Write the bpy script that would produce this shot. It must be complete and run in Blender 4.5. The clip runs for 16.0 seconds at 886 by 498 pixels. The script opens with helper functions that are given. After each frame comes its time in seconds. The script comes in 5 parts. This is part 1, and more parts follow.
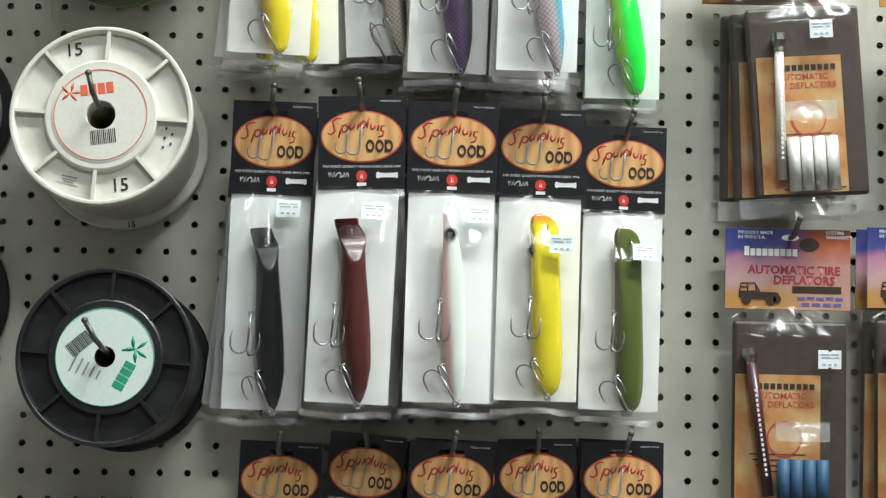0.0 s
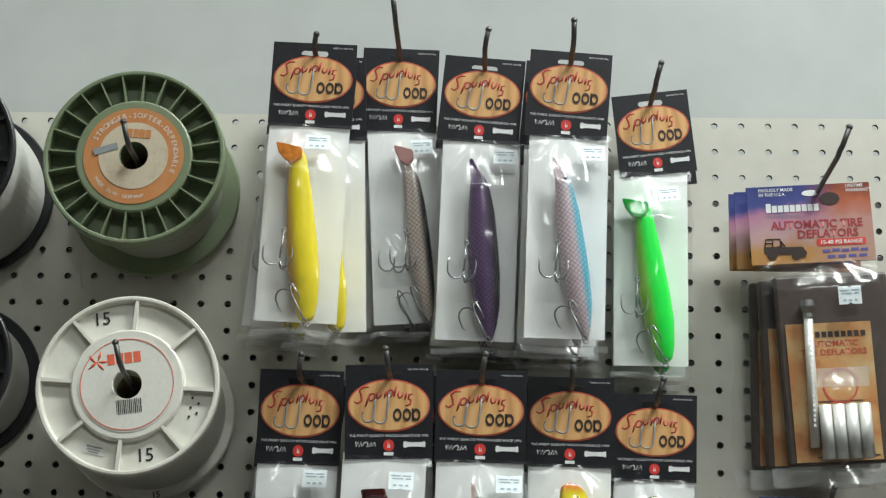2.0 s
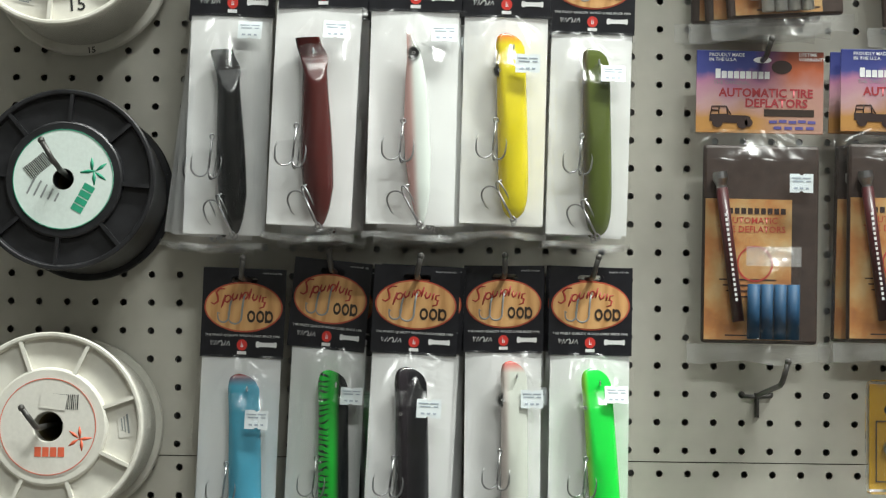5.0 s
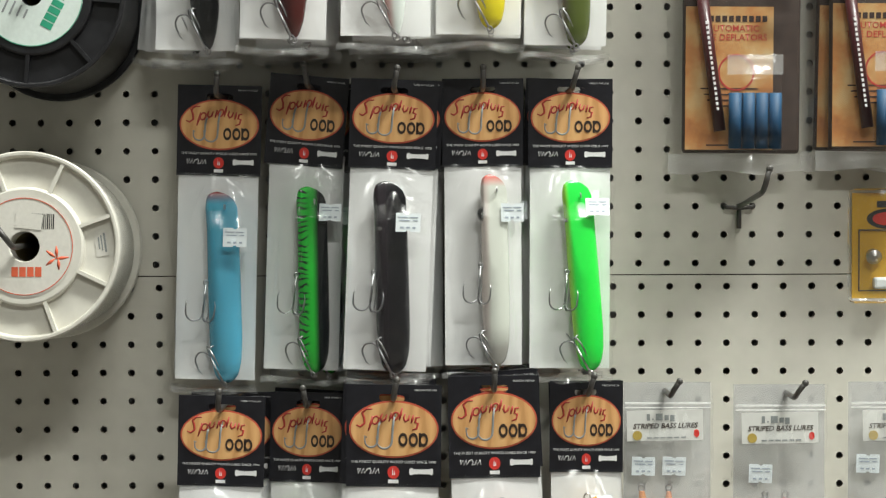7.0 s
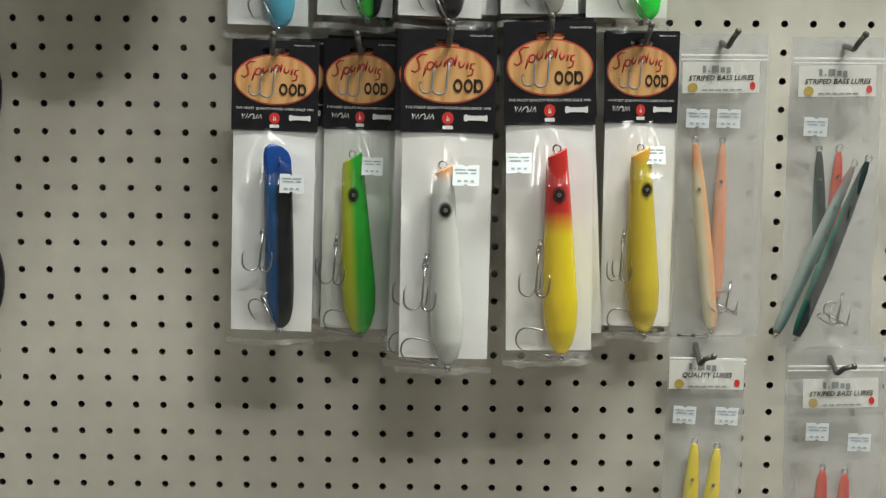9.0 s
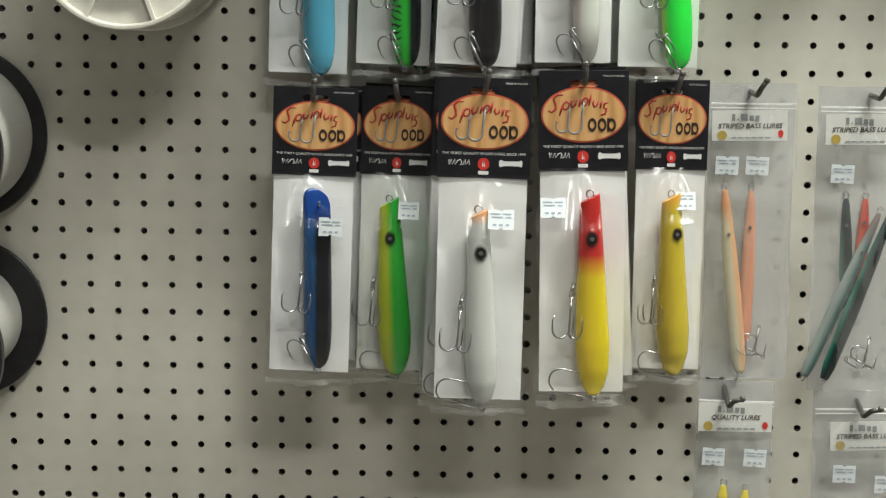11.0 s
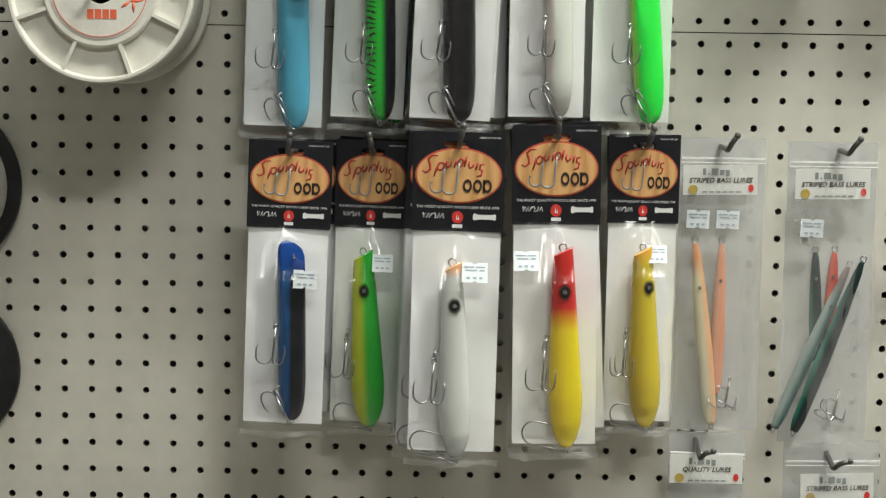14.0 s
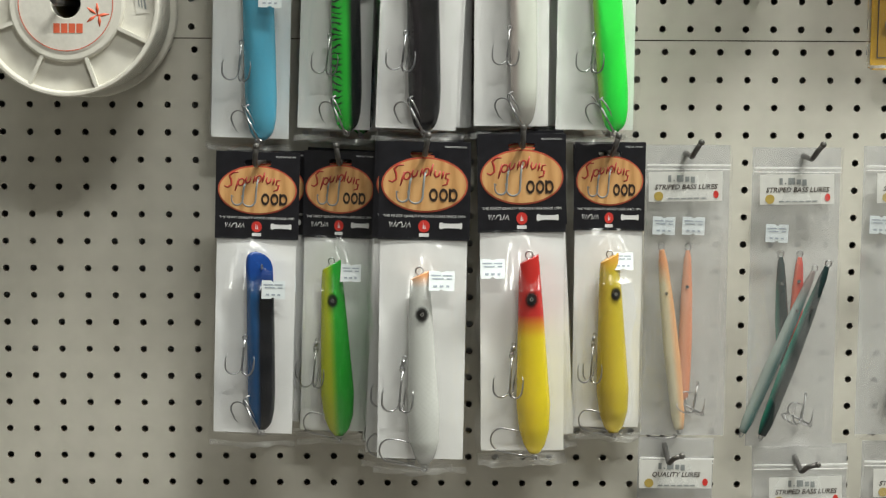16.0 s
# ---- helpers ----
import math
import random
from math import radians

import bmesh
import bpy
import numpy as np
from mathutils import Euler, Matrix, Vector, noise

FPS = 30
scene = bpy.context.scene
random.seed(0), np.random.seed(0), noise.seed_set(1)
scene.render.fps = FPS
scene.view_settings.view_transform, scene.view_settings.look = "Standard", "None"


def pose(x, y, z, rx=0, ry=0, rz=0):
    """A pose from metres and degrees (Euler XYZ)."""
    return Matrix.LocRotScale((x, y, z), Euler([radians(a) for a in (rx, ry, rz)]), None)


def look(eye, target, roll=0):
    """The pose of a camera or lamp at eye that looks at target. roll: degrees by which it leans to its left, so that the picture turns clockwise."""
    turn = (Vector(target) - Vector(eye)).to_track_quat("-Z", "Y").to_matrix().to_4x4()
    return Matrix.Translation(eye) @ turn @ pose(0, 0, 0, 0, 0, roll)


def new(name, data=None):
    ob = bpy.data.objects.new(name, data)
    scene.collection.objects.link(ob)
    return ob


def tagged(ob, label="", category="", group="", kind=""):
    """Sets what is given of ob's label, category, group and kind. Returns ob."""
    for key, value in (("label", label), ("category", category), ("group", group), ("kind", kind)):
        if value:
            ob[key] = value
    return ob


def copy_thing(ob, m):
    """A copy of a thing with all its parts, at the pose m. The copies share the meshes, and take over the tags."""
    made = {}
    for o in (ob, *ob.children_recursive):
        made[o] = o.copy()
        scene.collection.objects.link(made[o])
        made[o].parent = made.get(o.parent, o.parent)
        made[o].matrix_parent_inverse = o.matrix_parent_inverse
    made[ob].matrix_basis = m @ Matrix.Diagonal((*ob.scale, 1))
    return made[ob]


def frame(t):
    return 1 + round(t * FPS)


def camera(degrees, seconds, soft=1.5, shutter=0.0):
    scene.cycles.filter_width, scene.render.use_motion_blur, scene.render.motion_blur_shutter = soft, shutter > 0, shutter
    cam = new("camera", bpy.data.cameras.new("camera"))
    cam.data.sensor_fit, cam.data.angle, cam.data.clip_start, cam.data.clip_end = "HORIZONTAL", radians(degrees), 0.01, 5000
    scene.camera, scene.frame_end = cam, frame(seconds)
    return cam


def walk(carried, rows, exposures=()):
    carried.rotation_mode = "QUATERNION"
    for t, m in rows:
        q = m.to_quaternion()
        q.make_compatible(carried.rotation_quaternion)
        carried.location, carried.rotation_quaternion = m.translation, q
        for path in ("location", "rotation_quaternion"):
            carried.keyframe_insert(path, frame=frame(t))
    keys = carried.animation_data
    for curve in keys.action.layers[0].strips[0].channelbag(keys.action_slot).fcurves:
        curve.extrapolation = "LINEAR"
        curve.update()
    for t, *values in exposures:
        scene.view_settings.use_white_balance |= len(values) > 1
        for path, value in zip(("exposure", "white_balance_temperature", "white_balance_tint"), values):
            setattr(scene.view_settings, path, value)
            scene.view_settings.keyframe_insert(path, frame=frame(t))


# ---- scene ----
cam = camera(26.6, 16.0, soft=1.25)
PATH = [
    (0, (0.212, -1.725, 1.585), (0.201, 0.266, 1.772), 0.9),
    (0.5, (0.208, -1.709, 1.599), (0.192, 0.276, 1.839), 0.5),
    (1, (0.207, -1.706, 1.617), (0.18, 0.262, 1.975), 0.4),
    (1.5, (0.214, -1.709, 1.612), (0.176, 0.247, 2.026), 0.6),
    (2, (0.215, -1.716, 1.597), (0.167, 0.231, 2.053), 0.9),
    (2.5, (0.219, -1.722, 1.581), (0.155, 0.238, 1.976), 1.1),
    (3, (0.221, -1.723, 1.57), (0.162, 0.242, 1.936), 1.2),
    (3.5, (0.234, -1.717, 1.555), (0.191, 0.259, 1.855), 1.0),
    (4, (0.241, -1.708, 1.532), (0.211, 0.282, 1.731), 0.9),
    (4.2, (0.243, -1.705, 1.532), (0.217, 0.288, 1.694), 0.9),
    (6.3, (0.253, -1.678, 1.48), (0.257, 0.322, 1.492), 0.3),
    (6.5, (0.26, -1.677, 1.482), (0.258, 0.323, 1.466), -0.0),
    (7, (0.256, -1.676, 1.479), (0.254, 0.323, 1.413), -0.2),
    (7.5, (0.253, -1.671, 1.47), (0.248, 0.326, 1.358), -0.0),
    (8, (0.247, -1.664, 1.465), (0.244, 0.327, 1.275), 0.6),
    (8.2, (0.251, -1.66, 1.455), (0.245, 0.325, 1.223), 0.75),
    (8.5, (0.246, -1.662, 1.445), (0.245, 0.313, 1.126), 1.0),
    (9, (0.236, -1.671, 1.431), (0.202, 0.292, 1.051), 0.4),
    (9.5, (0.23, -1.681, 1.429), (0.173, 0.285, 1.067), -0.0),
    (9.7, (0.229, -1.687, 1.424), (0.166, 0.283, 1.083), 0.3),
    (12, (0.216, -1.713, 1.431), (0.17, 0.261, 1.114), 0.6),
    (12.5, (0.219, -1.716, 1.429), (0.178, 0.26, 1.121), 0.6),
    (13, (0.22, -1.719, 1.431), (0.188, 0.259, 1.134), 0.6),
    (13.5, (0.22, -1.721, 1.433), (0.196, 0.26, 1.155), 0.6),
    (14, (0.211, -1.718, 1.434), (0.198, 0.263, 1.161), 0.9),
    (14.5, (0.213, -1.718, 1.432), (0.211, 0.264, 1.163), 0.9),
    (15, (0.218, -1.721, 1.43), (0.224, 0.262, 1.166), 0.8),
    (15.5, (0.225, -1.726, 1.428), (0.229, 0.257, 1.171), 0.6),
    (16, (0.229, -1.729, 1.431), (0.229, 0.255, 1.173), 0.3),
]
walk(cam, [(t, look(eye, target, roll)) for t, eye, target, roll in PATH],
     exposures=((0, 0.03, 6150, 8), (1, -0.33, 6150, 8), (2, -0.50, 6150, 8), (3, -0.39, 6150, 8), (4, -0.17, 6250, 8.5), (6.3, 0.10, 6450, 10.5), (7.5, 0.06, 6550, 11), (9, -0.08, 6600, 11), (16, -0.01, 6600, 11)))

# ---- light ----
world = bpy.data.worlds.new("store_air")
world.use_nodes = True
world.node_tree.nodes["Background"].inputs[0].default_value = (0.9, 0.93, 1.0, 1)
world.node_tree.nodes["Background"].inputs[1].default_value = 0.05
scene.world = world


def ceiling_lamp(x, y, watts, length=1.2):
    data = bpy.data.lights.new("fluorescent_glow", "AREA")
    data.shape, data.size, data.size_y, data.energy, data.color = "RECTANGLE", length, 0.30, watts, (0.97, 1.0, 0.93)
    lamp = new("fluorescent_glow", data)
    lamp.matrix_world = pose(x, y, 4.085)


for lx, ly, lw in ((-1.05, -0.85, 5), (0.27, -0.85, 32), (1.59, -0.85, 150), (-0.6, -3.1, 6), (1.1, -3.1, 74)):
    ceiling_lamp(lx, ly, lw)


# ---- materials ----
def nodes_of(name):
    m = bpy.data.materials.new(name)
    m.use_nodes = True
    return m, m.node_tree, m.node_tree.nodes["Principled BSDF"]


def node(tree, kind, **inputs):
    n = tree.nodes.new(kind)
    for key, value in inputs.items():
        n.inputs[key.replace("_", " ")].default_value = value
    return n


def ramp(tree, source, stops, smooth=False):
    r = tree.nodes.new("ShaderNodeValToRGB")
    if smooth:
        r.color_ramp.interpolation = "EASE"
    while len(r.color_ramp.elements) < len(stops):
        r.color_ramp.elements.new(0.5)
    for e, (p, c) in zip(r.color_ramp.elements, stops):
        e.position, e.color = p, (*c, 1)
    tree.links.new(source, r.inputs[0])
    return r.outputs[0]


def mix(tree, fac, a, b):
    n = tree.nodes.new("ShaderNodeMix")
    n.data_type = "RGBA"
    for sock, v in ((n.inputs[0], fac), (n.inputs[6], a), (n.inputs[7], b)):
        if isinstance(v, bpy.types.NodeSocket):
            tree.links.new(v, sock)
        elif isinstance(v, tuple):
            sock.default_value = (*v, 1)
        else:
            sock.default_value = v
    return n.outputs[2]


def local(tree):
    return tree.nodes.new("ShaderNodeTexCoord").outputs["Object"]


def noise_of(tree, scale, detail=3.0, vector=None):
    n = node(tree, "ShaderNodeTexNoise", Scale=scale, Detail=detail)
    tree.links.new(vector or local(tree), n.inputs["Vector"])
    return n.outputs["Fac"]


def bump(tree, bsdf, height, strength=0.2, distance=0.001):
    b = node(tree, "ShaderNodeBump", Strength=strength, Distance=distance)
    tree.links.new(height, b.inputs["Height"])
    tree.links.new(b.outputs[0], bsdf.inputs["Normal"])


def plain(name, color, rough=0.5, metal=0.0, vary=0.12, scale=60.0, relief=0.0):
    m, t, b = nodes_of(name)
    b.inputs["Roughness"].default_value, b.inputs["Metallic"].default_value = rough, metal
    f = noise_of(t, scale)
    dark = tuple(c * (1 - vary) for c in color)
    light = tuple(min(1, c * (1 + vary)) for c in color)
    t.links.new(ramp(t, f, [(0.3, dark), (0.7, light)]), b.inputs["Base Color"])
    if relief:
        bump(t, b, noise_of(t, scale * 4), relief)
    return m


def stained(name, color, dirt, rough=0.5, amount=0.35, scale=14.0):
    m, t, b = nodes_of(name)
    b.inputs["Roughness"].default_value = rough
    big, fine = noise_of(t, scale, 6), noise_of(t, scale * 9, 2)
    patches = ramp(t, big, [(0.52, (0, 0, 0)), (0.78, (amount,) * 3)])
    grain = ramp(t, fine, [(0.3, tuple(c * 0.93 for c in color)), (0.7, color)])
    t.links.new(mix(t, patches, grain, dirt), b.inputs["Base Color"])
    bump(t, b, fine, 0.08)
    return m


BOARD = stained("pegboard_paint", (0.61, 0.59, 0.52), (0.46, 0.43, 0.37), 0.42, 0.30, 5.0)
WALL = stained("wall_paint", (0.50, 0.51, 0.50), (0.45, 0.46, 0.45), 0.7, 0.3, 2.0)
# Unseen side and rear walls, coloured dark to cut reflections in the bag films.
UNSEEN_WALL = stained("unseen_wall_dark", (0.13, 0.125, 0.115), (0.08, 0.075, 0.07), 0.8, 0.5, 2.0)
CEIL = stained("ceiling_tile", (0.78, 0.78, 0.75), (0.6, 0.6, 0.58), 0.85, 0.3, 30)
FLOOR = stained("floor_tile", (0.22, 0.20, 0.18), (0.14, 0.13, 0.12), 0.4, 0.4, 4)
DARK_BACK = plain("raw_hardboard", (0.10, 0.075, 0.055), 0.8, vary=0.2)
STEEL = plain("grey_wire", (0.10, 0.095, 0.09), 0.42, 0.6, 0.15, 200)
CHROME = plain("hook_steel", (0.42, 0.42, 0.43), 0.28, 1.0, 0.15, 300)
CARD_BLACK = plain("black_card", (0.012, 0.012, 0.016), 0.34, 0, 0.25, 90, 0.03)
CARD_WHITE = plain("white_card", (0.78, 0.78, 0.77), 0.55, 0, 0.03, 40, 0.02)
STICKER = plain("sticker_paper", (0.70, 0.75, 0.77), 0.5, 0, 0.03, 100)
INK_BLUE = plain("faded_ink", (0.33, 0.38, 0.44), 0.6)
INK_WHITE = plain("white_print", (0.75, 0.75, 0.75), 0.5)
INK_RED = plain("red_print", (0.42, 0.045, 0.035), 0.45)
INK_DARK = plain("dark_print", (0.035, 0.022, 0.016), 0.45)
INK_GREY = plain("grey_print", (0.25, 0.27, 0.27), 0.4)
INK_RIM = plain("red_rim_print", (0.50, 0.09, 0.05), 0.45)
BRIGHT_RED = plain("bright_red_print", (0.62, 0.04, 0.03), 0.45)
INK_BLACK = plain("marker_black", (0.02, 0.02, 0.02), 0.5)
INK_ORANGE = plain("orange_red_print", (0.70, 0.13, 0.06), 0.5)
INK_TITLE = plain("rose_red_print", (0.36, 0.035, 0.045), 0.5)
INK_NAVY = plain("navy_print", (0.10, 0.09, 0.30), 0.5)
INK_GREEN = plain("green_print", (0.02, 0.30, 0.17), 0.5)


def wood_print():
    m, t, b = nodes_of("printed_wood_grain")
    b.inputs["Roughness"].default_value = 0.36
    wv = node(t, "ShaderNodeTexWave", Scale=26.0, Distortion=9.0, Detail=4.0, Detail_Scale=1.6)
    wv.bands_direction = "X"
    map_ = node(t, "ShaderNodeMapping")
    map_.inputs["Scale"].default_value = (1, 1, 0.25)
    t.links.new(local(t), map_.inputs[0])
    t.links.new(map_.outputs[0], wv.inputs["Vector"])
    col = ramp(t, wv.outputs["Fac"], [(0.0, (0.56, 0.29, 0.11)), (0.3, (0.66, 0.36, 0.145)), (1.0, (0.72, 0.42, 0.18))])
    t.links.new(col, b.inputs["Base Color"])
    return m


WOOD = wood_print()


def film_plastic(name, haze=0.003, rough=0.18, coat=1.15, relief=0.0045, tint=(0.98, 0.98, 0.98), milk=0.62):
    """Thin clear bag film: mostly see-through, with glossy creases and a little haze."""
    m = bpy.data.materials.new(name)
    m.use_nodes = True
    t = m.node_tree
    t.nodes.remove(t.nodes["Principled BSDF"])
    out = t.nodes["Material Output"]
    clear = node(t, "ShaderNodeBsdfTransparent", Color=(*tint, 1))
    gloss = node(t, "ShaderNodeBsdfGlossy", Color=(1, 1, 1, 1), Roughness=rough)
    milky = node(t, "ShaderNodeBsdfDiffuse", Color=(milk, milk, milk * 0.98, 1))
    creases = node(t, "ShaderNodeTexNoise", Scale=17.0, Detail=1.6, Distortion=1.0)
    rough_ridge = t.nodes.new("ShaderNodeMath")
    rough_ridge.operation = "PINGPONG"
    rough_ridge.inputs[1].default_value = 0.42
    map_ = node(t, "ShaderNodeMapping")
    map_.inputs["Scale"].default_value = (1.0, 1.0, 0.35)
    t.links.new(local(t), map_.inputs[0])
    t.links.new(map_.outputs[0], creases.inputs["Vector"])
    b = node(t, "ShaderNodeBump", Strength=0.9, Distance=relief)
    t.links.new(creases.outputs["Fac"], rough_ridge.inputs[0])
    t.links.new(rough_ridge.outputs[0], b.inputs["Height"])
    fr = node(t, "ShaderNodeFresnel", IOR=1.0 + 0.42 * coat)
    t.links.new(b.outputs[0], fr.inputs["Normal"])
    t.links.new(b.outputs[0], gloss.inputs["Normal"])
    m1, m2 = t.nodes.new("ShaderNodeMixShader"), t.nodes.new("ShaderNodeMixShader")
    m1.inputs[0].default_value = haze
    t.links.new(clear.outputs[0], m1.inputs[1])
    t.links.new(milky.outputs[0], m1.inputs[2])
    t.links.new(fr.outputs[0], m2.inputs[0])
    t.links.new(m1.outputs[0], m2.inputs[1])
    t.links.new(gloss.outputs[0], m2.inputs[2])
    t.links.new(m2.outputs[0], out.inputs["Surface"])
    return m


FILM = film_plastic("clear_bag_film")
ZIP_FILM = film_plastic("cloudy_zip_bag_film", 0.13, 0.22, 1.4, 0.012, milk=0.58)
BACK_FILM = film_plastic("cloudy_bag_back", 0.46, 0.3, 1.0, 0.004, milk=0.50)
SEAM_FILM = film_plastic("sealed_film_edge", 0.20, 0.12)
BLISTER = film_plastic("clear_blister", 0.05, 0.05)


def lure_paint(name, belly, back, head=None, head_to=0.2, split=0.5, scales=0.0, soft=0.12, bands=None, tail=None):
    """Sprayed lure paint: belly on one side, back on the other, a head colour, and a net of scales."""
    m, t, b = nodes_of(name)
    b.inputs["Roughness"].default_value = 0.26
    b.inputs["Coat Weight"].default_value = 0.3
    b.inputs["Coat Roughness"].default_value = 0.08
    sep = t.nodes.new("ShaderNodeSeparateXYZ")
    t.links.new(local(t), sep.inputs[0])
    side = node(t, "ShaderNodeMapRange")
    side.inputs[1].default_value, side.inputs[2].default_value = -0.014, 0.014
    t.links.new(sep.outputs[0], side.inputs[0])
    col = ramp(t, side.outputs[0], [(max(0, split - soft), belly), (min(1, split + soft), back)], True)
    if scales:
        map_ = node(t, "ShaderNodeMapping")
        map_.inputs["Rotation"].default_value = (0, radians(45), 0)
        map_.inputs["Scale"].default_value = (310, 1, 310)
        t.links.new(local(t), map_.inputs[0])
        br = node(t, "ShaderNodeTexChecker", Scale=1.0)
        sp = t.nodes.new("ShaderNodeSeparateXYZ")
        t.links.new(map_.outputs[0], sp.inputs[0])
        lines = []
        for axis in (0, 2):
            fr = t.nodes.new("ShaderNodeMath")
            fr.operation = "FRACT"
            t.links.new(sp.outputs[axis], fr.inputs[0])
            gt = t.nodes.new("ShaderNodeMath")
            gt.operation = "GREATER_THAN"
            gt.inputs[1].default_value = 0.8
            t.links.new(fr.outputs[0], gt.inputs[0])
            lines.append(gt)
        t.nodes.remove(br)
        mx = t.nodes.new("ShaderNodeMath")
        mx.operation = "MAXIMUM"
        for i in (0, 1):
            t.links.new(lines[i].outputs[0], mx.inputs[i])
        amt = t.nodes.new("ShaderNodeMath")
        amt.operation = "MULTIPLY"
        amt.inputs[1].default_value = scales
        t.links.new(mx.outputs[0], amt.inputs[0])
        col = mix(t, amt.outputs[0], col, tuple(c * 0.35 + 0.02 for c in back))
    along = node(t, "ShaderNodeMapRange")
    along.inputs[1].default_value, along.inputs[2].default_value = 0.0, -0.16
    t.links.new(sep.outputs[2], along.inputs[0])
    if bands:
        wv = node(t, "ShaderNodeTexWave", Scale=60.0, Distortion=9.0, Detail=2.0)
        wv.bands_direction = "Z"
        t.links.new(local(t), wv.inputs["Vector"])
        spots = ramp(t, wv.outputs["Fac"], [(0.72, (0, 0, 0)), (0.8, (1, 1, 1))])
        left = ramp(t, side.outputs[0], [(0.30, (1, 1, 1)), (0.42, (0, 0, 0))])
        col = mix(t, mix(t, left, (0, 0, 0), spots), col, bands)
    if head:
        h = ramp(t, along.outputs[0], [(max(0, head_to - 0.06), (1, 1, 1)), (head_to + 0.06, (0, 0, 0))])
        col = mix(t, h, col, head)
    if tail:
        h = ramp(t, along.outputs[0], [(0.84, (0, 0, 0)), (0.97, (1, 1, 1))])
        col = mix(t, h, col, tail)
    t.links.new(col, b.inputs["Base Color"])
    bump(t, b, noise_of(t, 90, 2), 0.012)
    return m


# ---- mesh helpers ----
def part(name, geo, material, parent=None, label="", at=None):
    """Links a bmesh or a shared mesh as one object under a thing."""
    if isinstance(geo, bmesh.types.BMesh):
        me = bpy.data.meshes.new(name)
        geo.to_mesh(me)
        geo.free()
    else:
        me = geo
    if material and not me.materials:
        me.materials.append(material)
    ob = new(name, me)
    if parent:
        ob.parent = parent
    if at is not None:
        ob.matrix_basis = at
    if material and me.materials[0] != material:
        ob.material_slots[0].link = "OBJECT"
        ob.material_slots[0].material = material
    if material in (FILM, ZIP_FILM, BACK_FILM, SEAM_FILM, BLISTER):
        ob.visible_shadow = False
    if label:
        ob["label"] = label
    return ob


def keep(bm, name, smooth=False):
    me = bpy.data.meshes.new(name)
    if smooth:
        for f in bm.faces:
            f.smooth = True
    bm.to_mesh(me)
    bm.free()
    return me


def box(bm, x0, x1, y0, y1, z0, z1, bevel=0.0):
    vs = [bm.verts.new((x, y, z)) for x in (x0, x1) for y in (y0, y1) for z in (z0, z1)]
    for q in ((0, 1, 3, 2), (4, 6, 7, 5), (0, 4, 5, 1), (2, 3, 7, 6), (0, 2, 6, 4), (1, 5, 7, 3)):
        bm.faces.new([vs[i] for i in q])
    if bevel:
        bmesh.ops.recalc_face_normals(bm, faces=bm.faces)
        bmesh.ops.bevel(bm, geom=bm.edges[:], offset=bevel, segments=2, affect="EDGES", profile=0.5)
    return bm


def boxed(*a, bevel=0.0):
    return box(bmesh.new(), *a, bevel=bevel)


def tube(points, radius, sides=8, bm=None, closed=False):
    """A round wire along points."""
    bm = bm or bmesh.new()
    pts = [Vector(p) for p in points]
    n = len(pts)
    rings = []
    up = Vector((0.31, 0.83, 0.46)).normalized()
    for i, p in enumerate(pts):
        if closed:
            d = pts[(i + 1) % n] - pts[i - 1]
        else:
            d = pts[min(i + 1, n - 1)] - pts[max(i - 1, 0)]
        d.normalize()
        a = (up - d * up.dot(d)).normalized()
        up = a
        c = d.cross(a)
        r = radius(i / max(1, n - 1)) if callable(radius) else radius
        rings.append([bm.verts.new(p + (a * math.cos(k * math.tau / sides) + c * math.sin(k * math.tau / sides)) * r) for k in range(sides)])
    for i in range(n if closed else n - 1):
        A, B = rings[i], rings[(i + 1) % n]
        for k in range(sides):
            bm.faces.new((A[k], A[(k + 1) % sides], B[(k + 1) % sides], B[k]))
    if not closed:
        bm.faces.new(rings[0][::-1])
        bm.faces.new(rings[-1])
    for f in bm.faces:
        f.smooth = True
    return bm


def lathe(profile, steps=48, bm=None):
    """Turns (radius, depth) pairs round the axis that comes out of the wall; depth grows towards the viewer (-y)."""
    bm = bm or bmesh.new()
    rings = []
    for r, d in profile:
        rings.append([bm.verts.new((r * math.cos(k * math.tau / steps), -d, r * math.sin(k * math.tau / steps))) for k in range(steps)])
    for A, B in zip(rings, rings[1:]):
        for k in range(steps):
            bm.faces.new((A[k], B[k], B[(k + 1) % steps], A[(k + 1) % steps]))
    bmesh.ops.recalc_face_normals(bm, faces=bm.faces)
    return bm


def disc(rx, rz, thick=0.0003, steps=40, inner=0.0, bm=None, cx=0.0, cz=0.0):
    """An oval plate in the x-z plane facing -y, with an oval hole where inner is given."""
    bm = bm or bmesh.new()
    ring = lambda k, f, y: bm.verts.new((cx + rx * f * math.cos(k * math.tau / steps), y, cz + rz * f * math.sin(k * math.tau / steps)))
    o1, o2 = [ring(k, 1, -thick) for k in range(steps)], [ring(k, 1, 0) for k in range(steps)]
    if inner:
        i1 = [ring(k, inner, -thick) for k in range(steps)]
        i2 = [ring(k, inner, 0) for k in range(steps)]
    for k in range(steps):
        j = (k + 1) % steps
        bm.faces.new((o1[k], o1[j], o2[j], o2[k]))
        if inner:
            bm.faces.new((o1[k], i1[k], i1[j], o1[j]))
            bm.faces.new((i1[k], i2[k], i2[j], i1[j]))
    if not inner:
        bm.faces.new(o1[::-1])
    bmesh.ops.recalc_face_normals(bm, faces=bm.faces)
    return bm


